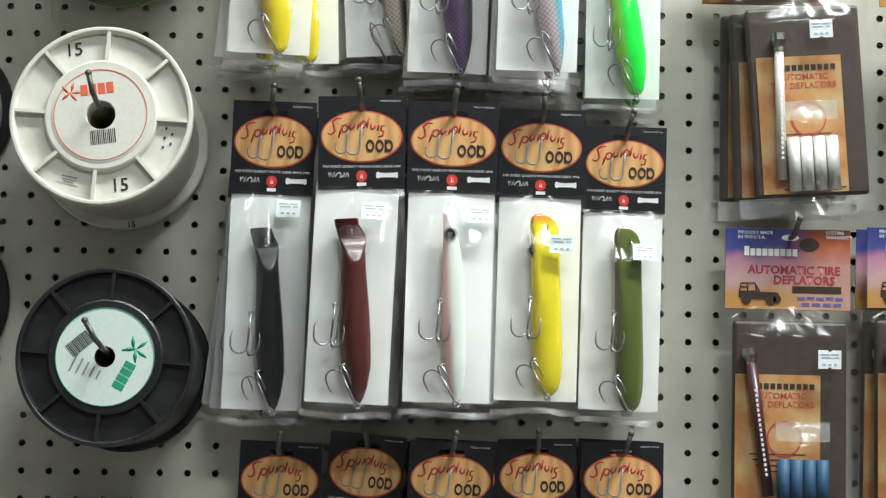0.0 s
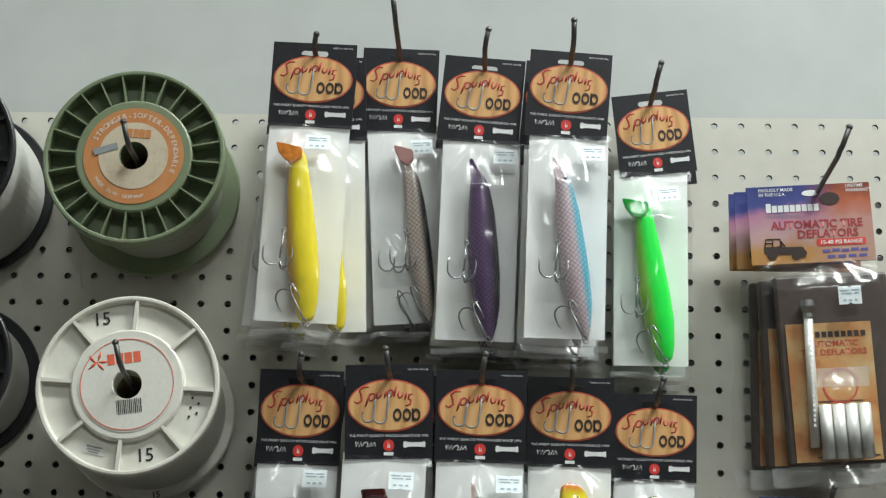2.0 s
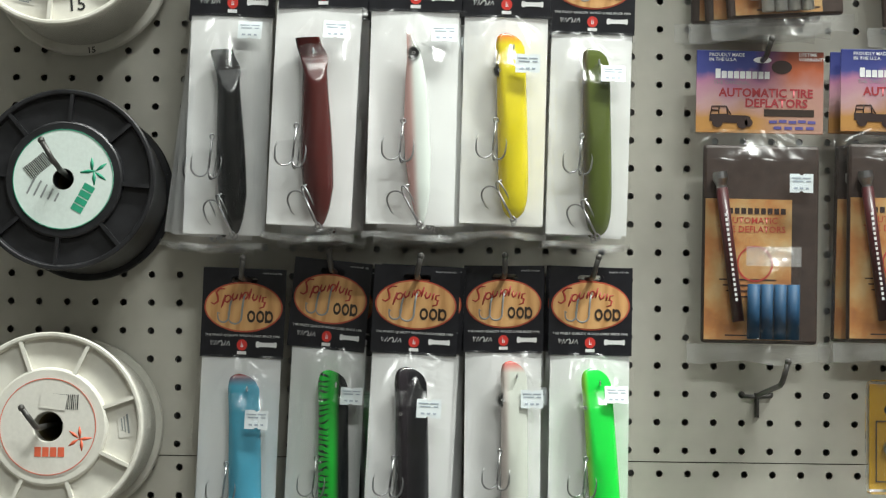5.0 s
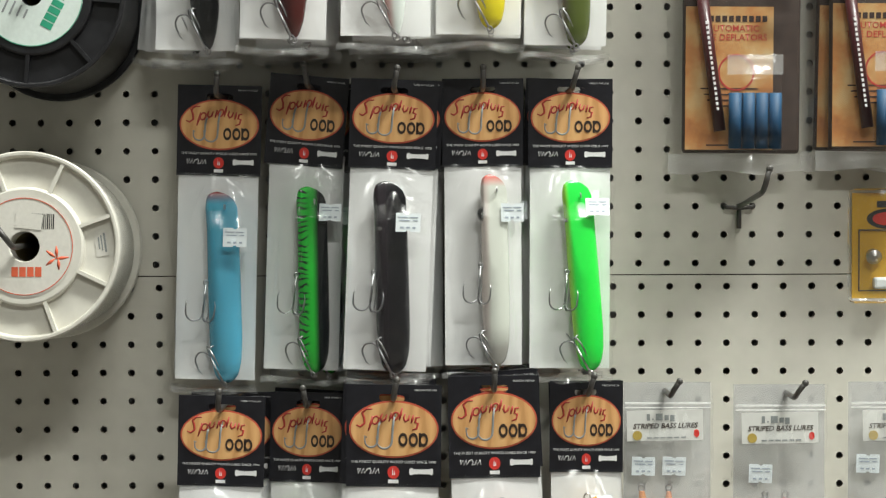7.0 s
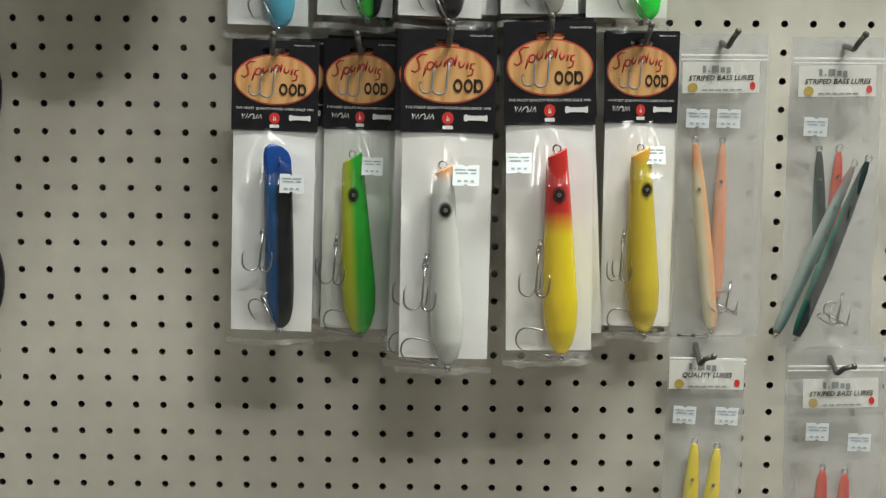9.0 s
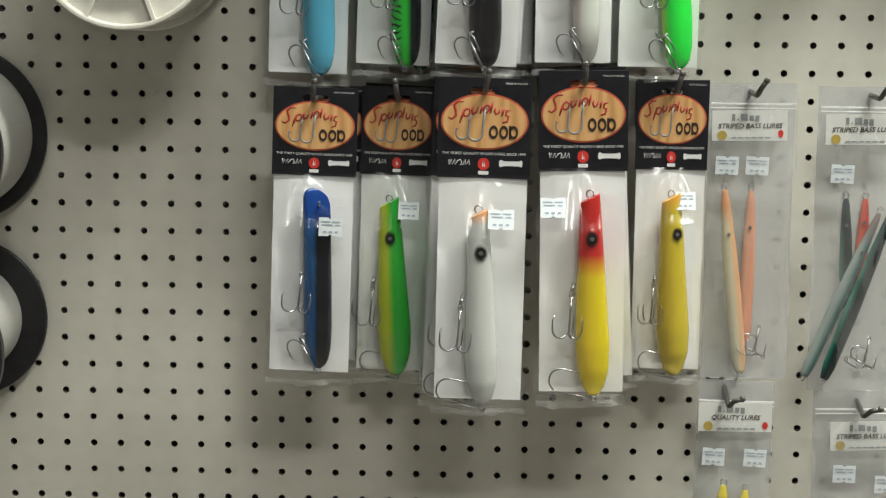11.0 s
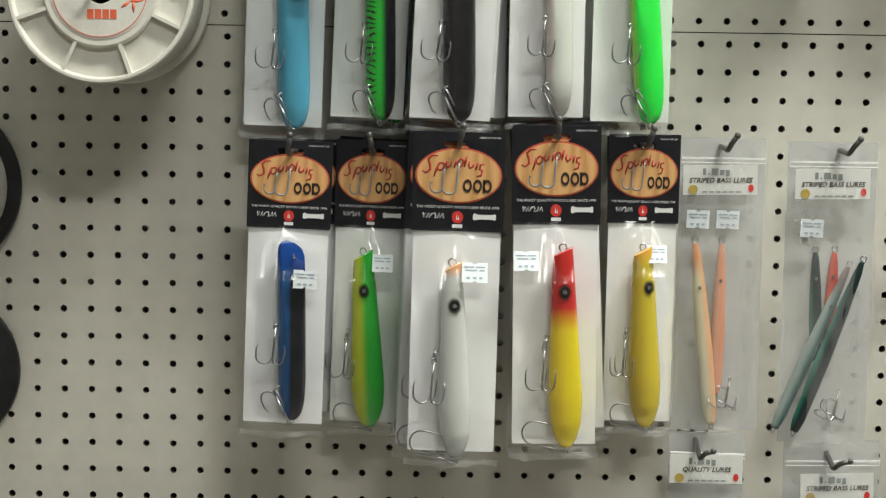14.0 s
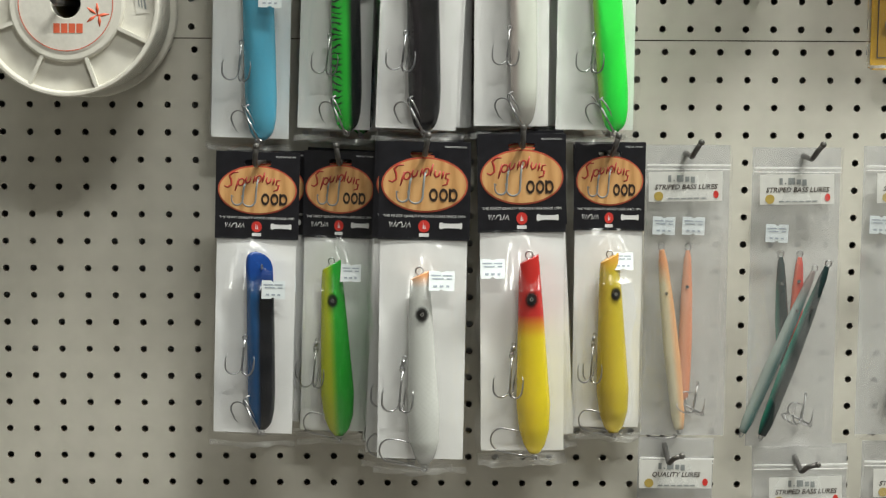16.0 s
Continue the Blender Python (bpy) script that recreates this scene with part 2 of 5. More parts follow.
def letters(text, size, align="CENTER", shear=0.0, bold=0.0, squeeze=1.0):
    """Lettering as a mesh that stands in the x-z plane and faces -y."""
    cu = bpy.data.curves.new("lettering", "FONT")
    cu.body, cu.size, cu.align_x, cu.align_y, cu.shear, cu.offset = text, size, align, "CENTER", shear, bold
    cu.resolution_u = 2
    ob = bpy.data.objects.new("lettering", cu)
    scene.collection.objects.link(ob)
    bpy.context.view_layer.update()
    me = bpy.data.meshes.new_from_object(ob.evaluated_get(bpy.context.evaluated_depsgraph_get()))
    me.transform(Matrix.Diagonal((squeeze, 1, 1, 1)))
    me.transform(Matrix.Rotation(math.pi / 2, 4, "X"))
    bpy.data.objects.remove(ob)
    return me


def arc_letters(text, size, radius, start, end):
    """Lettering bent round a circle, from one angle to another (degrees, clockwise reading)."""
    bm = bmesh.new()
    for i, ch in enumerate(text):
        if ch == " ":
            continue
        a = radians(start + (end - start) * i / (len(text) - 1))
        me = letters(ch, size)
        flip = -math.pi / 2 if end < start else math.pi / 2
        me.transform(Matrix.Translation((radius * math.cos(a), 0, radius * math.sin(a))) @ Matrix.Rotation(-(a + flip), 4, "Y"))
        bm.from_mesh(me)
        bpy.data.meshes.remove(me)
    return keep(bm, "arc_lettering")


def bars(rows, thick=0.0002):
    """Plain bars that stand in for small print: (x, z, width, height)."""
    bm = bmesh.new()
    for x, z, w, h in rows:
        box(bm, x - w / 2, x + w / 2, -thick, 0, z - h / 2, z + h / 2)
    return bm


def thing(name, m, label, category, group="", kind=""):
    e = new(name)
    e.empty_display_size = 0.02
    e.matrix_basis = m
    return tagged(e, label, category, group, kind)


# ---- the place ----
P, SEAM, EDGE = 0.0254, 1.40, 0.0104
X0, X1 = -27, 43


def pegboard(name, label, rows, z_first, step, x_shift, z_low, z_high):
    """Hardboard sheet, 5 mm thick, with a hole drilled through at every inch."""
    verts, faces = [], []
    k = 16
    ring = [(math.cos(i * math.tau / k), math.sin(i * math.tau / k)) for i in range(k)]
    h = P / 2
    for r in range(rows):
        zc = z_first + r * step
        zl = zc - h if step > 0 else zc - h
        zh = zc + h
        if r == 0:
            zl, zh = (z_low, zh) if step > 0 else (zl, z_high)
        if r == rows - 1:
            zl, zh = (zl, z_high) if step > 0 else (z_low, zh)
        for c in range(X0, X1):
            xc = c * P + x_shift
            b = len(verts)
            for cx, cz in ring:
                s = 1 / max(abs(cx), abs(cz))
                dz = (zh - zc) if cz > 0 else (zc - zl)
                verts.append((xc + cx * s * h, 0, zc + cz * s * dz))
            wob = 0.0031 + 0.00008 * math.sin(c * 12.9 + r * 78.2)
            for cx, cz in ring:
                verts.append((xc + cx * wob, 0, zc + cz * wob))
            for cx, cz in ring:
                verts.append((xc + cx * wob * 0.97, 0.0048, zc + cz * wob * 0.97))
            for i in range(k):
                j = (i + 1) % k
                faces.append((b + j, b + i, b + k + i, b + k + j))
                faces.append((b + k + j, b + k + i, b + 2 * k + i, b + 2 * k + j))
    me = bpy.data.meshes.new(name)
    me.from_pydata(verts, [], faces)
    me.materials.append(BOARD)
    # Raw dark hardboard on the hole walls; its colour also deepens their shade.
    me.materials.append(DARK_BACK)
    for i, f in enumerate(me.polygons):
        f.material_index = i % 2
    weld = bmesh.new()
    weld.from_mesh(me)
    bmesh.ops.remove_doubles(weld, verts=weld.verts, dist=2e-5)
    weld.to_mesh(me)
    weld.free()
    ob = new(name, me)
    xa, xb = (X0 - 0.5) * P + x_shift, (X1 - 0.5) * P + x_shift
    edge = bmesh.new()
    box(edge, xa, xb, 0.0001, 0.0048, z_high - 0.0012, z_high - 0.0001)
    box(edge, xa, xb, 0.0001, 0.0048, z_low + 0.0001, z_low + 0.0012)
    part("board_edge", edge, BOARD, ob)
    return tagged(ob, label, "pegboard", kind="structure")


TOP = SEAM + EDGE + 28 * P + 0.0085
pegboard("pegboard_upper", "cream painted hardboard pegboard with round holes", 29, SEAM + EDGE, P, -0.0026, SEAM + 0.0005, TOP)
pegboard("pegboard_lower", "cream painted hardboard pegboard below the sheet joint", 36, SEAM - EDGE, -P, 0.0, SEAM - EDGE - 35 * P - 0.012, SEAM - 0.0005)

RX0, RX1, RY, RZ = -2.4, 2.8, -4.6, 4.10
tagged(part("wall_north", boxed(RX0, RX1, 0.034, 0.14, 0, RZ), WALL), "white painted wall behind the pegboard", "wall", kind="structure")
tagged(part("wall_south", boxed(RX0, RX1, RY - 0.1, RY, 0, RZ), UNSEEN_WALL), "unseen wall, dark grey-brown to cut reflections", "wall", kind="structure")
tagged(part("wall_west", boxed(RX0 - 0.1, RX0, RY, 0.12, 0, RZ), UNSEEN_WALL), "unseen wall, dark grey-brown to cut reflections", "wall", kind="structure")
tagged(part("wall_east", boxed(RX1, RX1 + 0.1, RY, 0.12, 0, RZ), UNSEEN_WALL), "unseen wall, dark grey-brown to cut reflections", "wall", kind="structure")
tagged(part("floor", boxed(RX0, RX1, RY, 0.12, -0.1, 0), FLOOR), "grey shop floor", "floor", kind="structure")
tagged(part("ceiling", boxed(RX0, RX1, RY, 0.12, RZ, RZ + 0.1), CEIL), "white shop ceiling", "ceiling", kind="structure")
battens = bmesh.new()
for bz in (TOP - 0.19, SEAM, SEAM - 0.45, 0.53):
    box(battens, X0 * P, (X1 - 1) * P, 0.0052, 0.0335, bz - 0.004, bz + 0.004)
tagged(part("trim", battens, DARK_BACK), "wooden battens behind the pegboard", "batten", kind="structure")


# ---- peg hooks ----
def peg_hook(x, z, reach, rise=0.016, lean=0.0, label="grey steel pegboard hook carrying packs", drop=0.0):
    """Wire hook: straight arm out of the board, turned-up tip, cross bar and leg against the board."""
    e = thing("peg_hook", pose(x, 0, z), label, "hook", "pegboard hooks")
    pts = [(0, -0.003, 0), (0, -0.01, 0), (0, -reach + 0.012, drop), (0, -reach + 0.004, drop + 0.002), (lean * 0.3, -reach, drop + 0.007), (lean, -reach - 0.003, drop + rise)]
    part("arm", tube(pts, 0.0024, 10), STEEL, e)
    part("leg", tube([(0, -0.0035, 0.002), (0, -0.0035, -0.02)], 0.0022, 8), STEEL, e)
    cross = [(-0.0127, 0.004, 0.002), (-0.0127, -0.002, 0.0005), (-0.011, -0.0045, -0.001), (0, -0.005, -0.0015), (0.011, -0.0045, -0.001), (0.0127, -0.002, 0.0005), (0.0127, 0.004, 0.002)]
    part("cross_bar", tube(cross, 0.0019, 8), STEEL, e)
    tip = bmesh.new()
    bmesh.ops.create_uvsphere(tip, u_segments=10, v_segments=6, radius=0.003)
    part("tip", tip, STEEL, e, at=pose(lean, -reach - 0.003, drop + rise))
    return e


# ---- lure packs ----
PW, PH, PL = 0.0735, 0.079, 0.264
SHARED = {}


def shared(key, make):
    if key not in SHARED:
        SHARED[key] = make()
    return SHARED[key]


def header_card():
    bm = bmesh.new()
    n = 10
    out = [bm.verts.new((x, 0, z)) for x, z in ((-PW / 2, 0), (PW / 2, 0), (PW / 2, -PH), (-PW / 2, -PH))]
    slot = []
    for i in range(n):
        a = math.pi / 2 + math.pi * i / (n - 1)
        slot.append((-0.009 + 0.0028 * math.cos(a), -0.010 + 0.0028 * math.sin(a)))
    for i in range(n):
        a = -math.pi / 2 + math.pi * i / (n - 1)
        slot.append((0.009 + 0.0028 * math.cos(a), -0.010 + 0.0028 * math.sin(a)))
    inn = [bm.verts.new((x, 0, z)) for x, z in slot]
    edges = [bm.edges.new((l[i], l[(i + 1) % len(l)])) for l in (out, inn) for i in range(len(l))]
    bmesh.ops.triangle_fill(bm, use_beauty=True, edges=edges)
    geo = bmesh.ops.extrude_face_region(bm, geom=bm.faces[:])
    bmesh.ops.translate(bm, verts=[v for v in geo["geom"] if isinstance(v, bmesh.types.BMVert)], vec=(0, -0.0012, 0))
    bmesh.ops.recalc_face_normals(bm, faces=bm.faces)
    return keep(bm, "header_card")


def script_strokes():
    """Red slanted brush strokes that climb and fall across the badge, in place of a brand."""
    bm = bmesh.new()
    pen = lambda f: 0.00095 * (0.55 + 0.6 * math.sin(f * math.pi))
    lean = lambda x, z: (x + 0.22 * z, 0, z)

    def stroke(*pts):
        tube([lean(x * 0.001, z * 0.001) for x, z in pts], pen, 5, bm)

    def oval(cx, cz, rx, rz):
        tube([lean((cx + rx * math.cos(k * math.tau / 14)) * 0.001, (cz + rz * math.sin(k * math.tau / 14)) * 0.001) for k in range(14)], 0.00075, 5, bm, True)

    stroke((-19.0, 14.6), (-23.5, 14.6), (-26.0, 11.4), (-23.6, 7.6), (-22.4, 3.4), (-25.2, 0.8), (-28.5, 2.2))
    oval(-14.6, 6.0, 2.4, 3.0)
    stroke((-17.6, 9.4), (-17.8, 3.0), (-18.2, -2.2))
    stroke((-10.6, 11.0), (-11.2, 7.6), (-9.4, 5.0), (-7.2, 6.6), (-6.8, 10.6))
    stroke((-3.6, 12.0), (-3.7, 8.4), (-3.9, 5.0))
    oval(0.2, 9.2, 2.2, 3.0)
    stroke((4.0, 15.6), (3.8, 10.6), (3.9, 6.0))
    stroke((7.2, 11.2), (6.9, 7.6), (8.6, 5.2), (10.6, 6.4), (11.0, 10.2))
    stroke((13.8, 10.2), (13.7, 7.0), (13.6, 3.8))
    stroke((19.2, 8.6), (16.4, 8.0), (16.6, 4.4), (19.0, 3.8), (18.8, -0.4), (15.4, -1.4))
    bmesh.ops.scale(bm, vec=(1, 0.25, 1), verts=bm.verts)
    return keep(bm, "script_strokes")


def hook_print():
    """Two silver fish hooks printed side by side, the right one taller."""
    bm = bmesh.new()
    for cx, r, top in ((-0.0165, 0.0048, 0.008), (-0.0062, 0.0058, 0.0125)):
        pts = [(cx + r + 0.0016, 0, top), (cx + r + 0.0006, 0, top * 0.4)] + [(cx + r * math.cos(a), 0, -0.0062 + r * math.sin(a)) for a in [-i * math.pi / 8 for i in range(9)]] + [(cx - r - 0.0003, 0, -0.002), (cx - r + 0.0014, 0, -0.0034)]
        tube(pts, lambda f: 0.00095 * (1 - 0.35 * f), 6, bm)
        tube([(cx + r + 0.0016 + 0.0011 * math.cos(k * math.tau / 10), 0, top + 0.0012 + 0.0011 * math.sin(k * math.tau / 10)) for k in range(10)], 0.0004, 5, bm, True)
    bmesh.ops.scale(bm, vec=(1, 0.25, 1), verts=bm.verts)
    return keep(bm, "hook_print")


def maker_strokes():
    """One thin white zigzag, in place of a maker's name."""
    pts = [(-0.0080, 0.0021), (-0.0078, -0.0021), (-0.0060, 0.0020), (-0.0054, -0.0021), (-0.0034, 0.0021), (-0.0030, -0.0020), (-0.0010, 0.0012), (0.0012, 0.0021), (0.0022, 0.0), (0.0010, -0.0021), (0.0036, -0.0016), (0.0050, 0.0021), (0.0054, -0.0021), (0.0078, 0.0019), (0.0084, -0.0020)]
    bm = tube([(x, 0, z) for x, z in pts], 0.00042, 5)
    bmesh.ops.scale(bm, vec=(1, 0.4, 1), verts=bm.verts)
    return keep(bm, "maker_strokes")


def maker_ribbon():
    """A ragged white ribbon, in place of a maker's name."""
    bm = bmesh.new()
    edge = [(-0.0092 + i * 0.00115, 0.0013 + 0.0011 * abs(math.sin(i * 1.7 + 0.6)) + (0.0008 if i in (1, 2, 15) else 0)) for i in range(17)]
    upper = [bm.verts.new((x, -0.0003, z)) for x, z in edge]
    lower = [bm.verts.new((x, -0.0003, -z * 0.9)) for x, z in edge]
    for i in range(16):
        bm.faces.new((upper[i], lower[i], lower[i + 1], upper[i + 1]))
    return keep(bm, "maker_ribbon")


def sail_mark():
    bm = bmesh.new()
    for x0, x1, z0, z1 in ((-0.0011, 0.0, -0.002, 0.0034), (0.0003, 0.0013, -0.002, 0.0018)):
        vs = [bm.verts.new(p) for p in ((x0, -0.0003, z0), (x1, -0.0003, z0), ((x0 + x1) / 2, -0.0003, z1))]
        bm.faces.new(vs)
    box(bm, -0.0040, 0.0040, -0.0003, 0, -0.0084, -0.0056)
    return keep(bm, "sail_mark")


def ring_print():
    bm = bmesh.new()
    for x in (0.0062, 0.0142, 0.0220):
        disc(0.0036, 0.0054, 0.0003, 20, 0.55, bm, x, -0.006)
    box(bm, 0.0184, 0.0202, -0.0003, 0, -0.0114, -0.0006)
    return keep(bm, "ring_print")


def bag_film(seed, w, top, bottom, bulge, cols=20, rows=64, ramp_to=0.25):
    """Front of a filled bag: a tent under the header, then a loose sheet with folds and a crimped foot."""
    rnd = random.Random(seed)
    ph = [rnd.uniform(0, 6) for _ in range(8)]
    peak = rnd.uniform(-0.25, 0.25)
    folds = [(rnd.uniform(-0.9, 0.9), rnd.uniform(0.1, 0.9), rnd.uniform(-1.2, 1.2), rnd.uniform(0.05, 0.11), rnd.uniform(0.6, 1.5)) for _ in range(9)]
    bm = bmesh.new()
    grid = []
    for j in range(rows + 1):
        v = j / rows
        row = []
        for i in range(cols + 1):
            u = i / cols * 2 - 1
            rise = min(1, v / ramp_to)
            fat = (rise * (0.75 + 0.25 * rise)) * min(1, (1 - v) * 9) ** 0.6
            tent = 1 - abs(u - peak * (1 - v)) ** (1.5 + 1.3 * rise)
            body = max(0.0, tent) * fat * min(1, (1 - abs(u)) * 5 + 0.05)
            y = -0.002 - bulge * body
            spread = math.atan2(u - peak, v * 2.2 + 0.10)
            y -= 0.0019 * math.sin(spread * 9 + ph[0]) * max(0, 1 - v / (ramp_to * 1.8)) * min(1, v * 25)
            y -= 0.0010 * math.sin(9 * v + ph[1] + 3 * u) * body + 0.0006 * math.sin(17 * u + 6 * v + ph[2]) * (0.3 + body)
            for fu, fv, slope, wide, amp in folds:
                q = (u - fu) * math.cos(slope) * 0.4 + (v - fv) * math.sin(slope)
                along = abs((v - fv) * math.cos(slope) - (u - fu) * math.sin(slope) * 0.4)
                y -= 0.0022 * amp * math.exp(-(q / (wide * 0.5)) ** 2) * max(0, 1 - along / 0.28) * min(1, (1 - v) * 10) * min(1, v * 8)
            y -= 0.0016 * math.sin(8 * u + ph[5]) * max(0, 1 - (1 - v) * 12)
            ragged = 0.0014 * math.sin(11 * v + ph[3]) + 0.0009 * math.sin(29 * v + ph[6])
            x = u * w / 2 * (1 - 0.018 * math.sin(5 * v + ph[2])) + ragged * abs(u)
            foot = 0.0016 * math.sin(5 * u + ph[4]) + 0.0008 * math.sin(13 * u + ph[7])
            row.append(bm.verts.new((x, min(y, -0.0022), top + (bottom - top) * v + foot * max(0, v * 8 - 7))))
        grid.append(row)
    for j in range(rows):
        for i in range(cols):
            bm.faces.new((grid[j][i], grid[j + 1][i], grid[j + 1][i + 1], grid[j][i + 1])).smooth = True
    return keep(bm, "bag_film")


def bag_seam(seed):
    """Heat-sealed foot of a bag: a narrow wavy strip that curls in and out."""
    rnd = random.Random(seed)
    p = [rnd.uniform(0, 6) for _ in range(4)]
    bm = bmesh.new()
    rows = []
    for j in range(4):
        f = j / 3
        rows.append([bm.verts.new((u * (PW / 2 + 0.0012), -0.0030 - 0.0022 * f * math.sin(5 * u + p[0]) - 0.0012 * f * math.sin(14 * u + p[1]), -PL - 0.0012 - 0.0052 * f - 0.0013 * math.sin(3 * u + p[2]) - 0.0006 * f * math.sin(11 * u + p[3]))) for u in [i / 14 - 1 for i in range(29)]])
    for A, B in zip(rows, rows[1:]):
        for i in range(28):
            bm.faces.new((A[i], B[i], B[i + 1], A[i + 1])).smooth = True
    return keep(bm, "bag_seam")


def insert_card():
    bm = bmesh.new()
    n = 8
    rows = []
    for j in range(n + 1):
        v = j / n
        z = -PH + 0.004 - (PL - PH - 0.002) * v
        bow = 0.0025 * math.sin(math.pi * v)
        rows.append([bm.verts.new((x, y - bow * (1 if abs(x) < 0.01 else 0.4), z)) for x, y in ((-0.035, 0.0), (0.0, -0.0008), (0.035, 0.0), (0.035, 0.0007), (0.0, 0.0), (-0.035, 0.0007))])
    for A, B in zip(rows, rows[1:]):
        for k in range(6):
            bm.faces.new((A[k], B[k], B[(k + 1) % 6], A[(k + 1) % 6]))
    bm.faces.new(rows[0])
    bm.faces.new(rows[-1][::-1])
    bmesh.ops.recalc_face_normals(bm, faces=bm.faces)
    return keep(bm, "insert_card")


def sticker_mesh():
    bm = bmesh.new()
    w, h = 0.0205, 0.0165
    pts = [(-w / 2, h / 2), (-0.002, h / 2), (-0.001, h / 2 - 0.0012), (0.001, h / 2 - 0.0012), (0.002, h / 2), (w / 2, h / 2), (w / 2, -h / 2), (0.002, -h / 2), (0.001, -h / 2 + 0.0012), (-0.001, -h / 2 + 0.0012), (-0.002, -h / 2), (-w / 2, -h / 2)]
    vs = [bm.verts.new((x, 0, z)) for x, z in pts]
    f = bm.faces.new(vs)
    geo = bmesh.ops.extrude_face_region(bm, geom=[f])
    bmesh.ops.translate(bm, verts=[v for v in geo["geom"] if isinstance(v, bmesh.types.BMVert)], vec=(0, -0.0002, 0))
    bmesh.ops.recalc_face_normals(bm, faces=bm.faces)
    return keep(bm, "sticker")


def price_sticker(parent, x, y, z, roll=0.0, scale=1.0, lean=0.0):
    st = part("price_sticker", shared("sticker", sticker_mesh), STICKER, parent, "white price sticker with faded print", pose(x, y, z, -lean, 0, 0) @ pose(0, 0, 0, 0, roll, 0) @ Matrix.Scale(scale, 4))
    part("sticker_print", shared("sticker_lines", lambda: keep(bars([(-0.0045, 0.0045, 0.008, 0.0010), (0.0045, 0.0045, 0.007, 0.0010), (-0.003, 0.0018, 0.009, 0.0010), (0.006, 0.0018, 0.004, 0.0010), (-0.005, -0.0045, 0.003, 0.0016), (0.0, -0.0045, 0.003, 0.0016), (0.005, -0.0045, 0.0025, 0.0016)]), "lines")), INK_BLUE, st, at=pose(0, -0.0003, 0))
    return st


def treble_hook():
    bm = bmesh.new()
    L, r, w = 0.021, 0.0062, 0.00062
    tube([(0.0016 * math.cos(k * math.tau / 10), 0, 0.0016 * math.sin(k * math.tau / 10)) for k in range(10)], w, 6, bm, True)
    tube([(0, 0, -0.0014), (0, 0, -L)], w * 1.3, 6, bm)
    for az in (180, 300, 60):
        c, s = math.cos(radians(az)), math.sin(radians(az)) * 0.6
        pts = [(0, 0, -L * 0.75)] + [((r - r * math.cos(a)) * c, (r - r * math.cos(a)) * s, -L - r * math.sin(a)) for a in [i * math.pi / 8 for i in range(9)]] + [(2.05 * r * c, 2.05 * r * s, -L + 0.005), (1.85 * r * c, 1.85 * r * s, -L + 0.0085)]
        tube(pts, lambda f: w if f < 0.85 else w * (1.05 - f) * 5, 6, bm)
    return keep(bm, "treble_hook", True)


def single_hook():
    bm = bmesh.new()
    w, L, r = 0.00075, 0.030, 0.0095
    tube([(0.0018 * math.cos(k * math.tau / 10), 0, 0.0018 * math.sin(k * math.tau / 10)) for k in range(10)], w, 6, bm, True)
    pts = [(0, 0, -0.0016), (0, 0, -L)] + [(r - r * math.cos(a), 0, -L - r * math.sin(a)) for a in [i * math.pi / 10 for i in range(11)]] + [(2 * r, 0, -L + 0.010), (1.9 * r, 0, -L + 0.018)]
    tube(pts, lambda f: w if f < 0.88 else w * (1.03 - f) * 6, 6, bm)
    return keep(bm, "single_hook", True)


def swivel_mesh():
    """Barrel swivel: a waisted barrel between two small wire eyes."""
    bm = tube([(0, 0, -0.0028), (0, 0, -0.0036), (0, 0, -0.0050), (0, 0, -0.0064), (0, 0, -0.0072)], lambda f: 0.0010 + 0.0011 * math.sin(f * math.pi), 10)
    for z in (-0.0014, -0.0086):
        tube([(0.0016 * math.cos(k * math.tau / 10), 0, z + 0.0016 * math.sin(k * math.tau / 10)) for k in range(10)], 0.0005, 6, bm, True)
    return keep(bm, "swivel", True)


def ring_mesh():
    return keep(tube([(0.0027 * math.cos(k * math.tau / 14), 0, 0.0027 * math.sin(k * math.tau / 14)) for k in range(14)], 0.0006, 6, None, True), "ring", True)


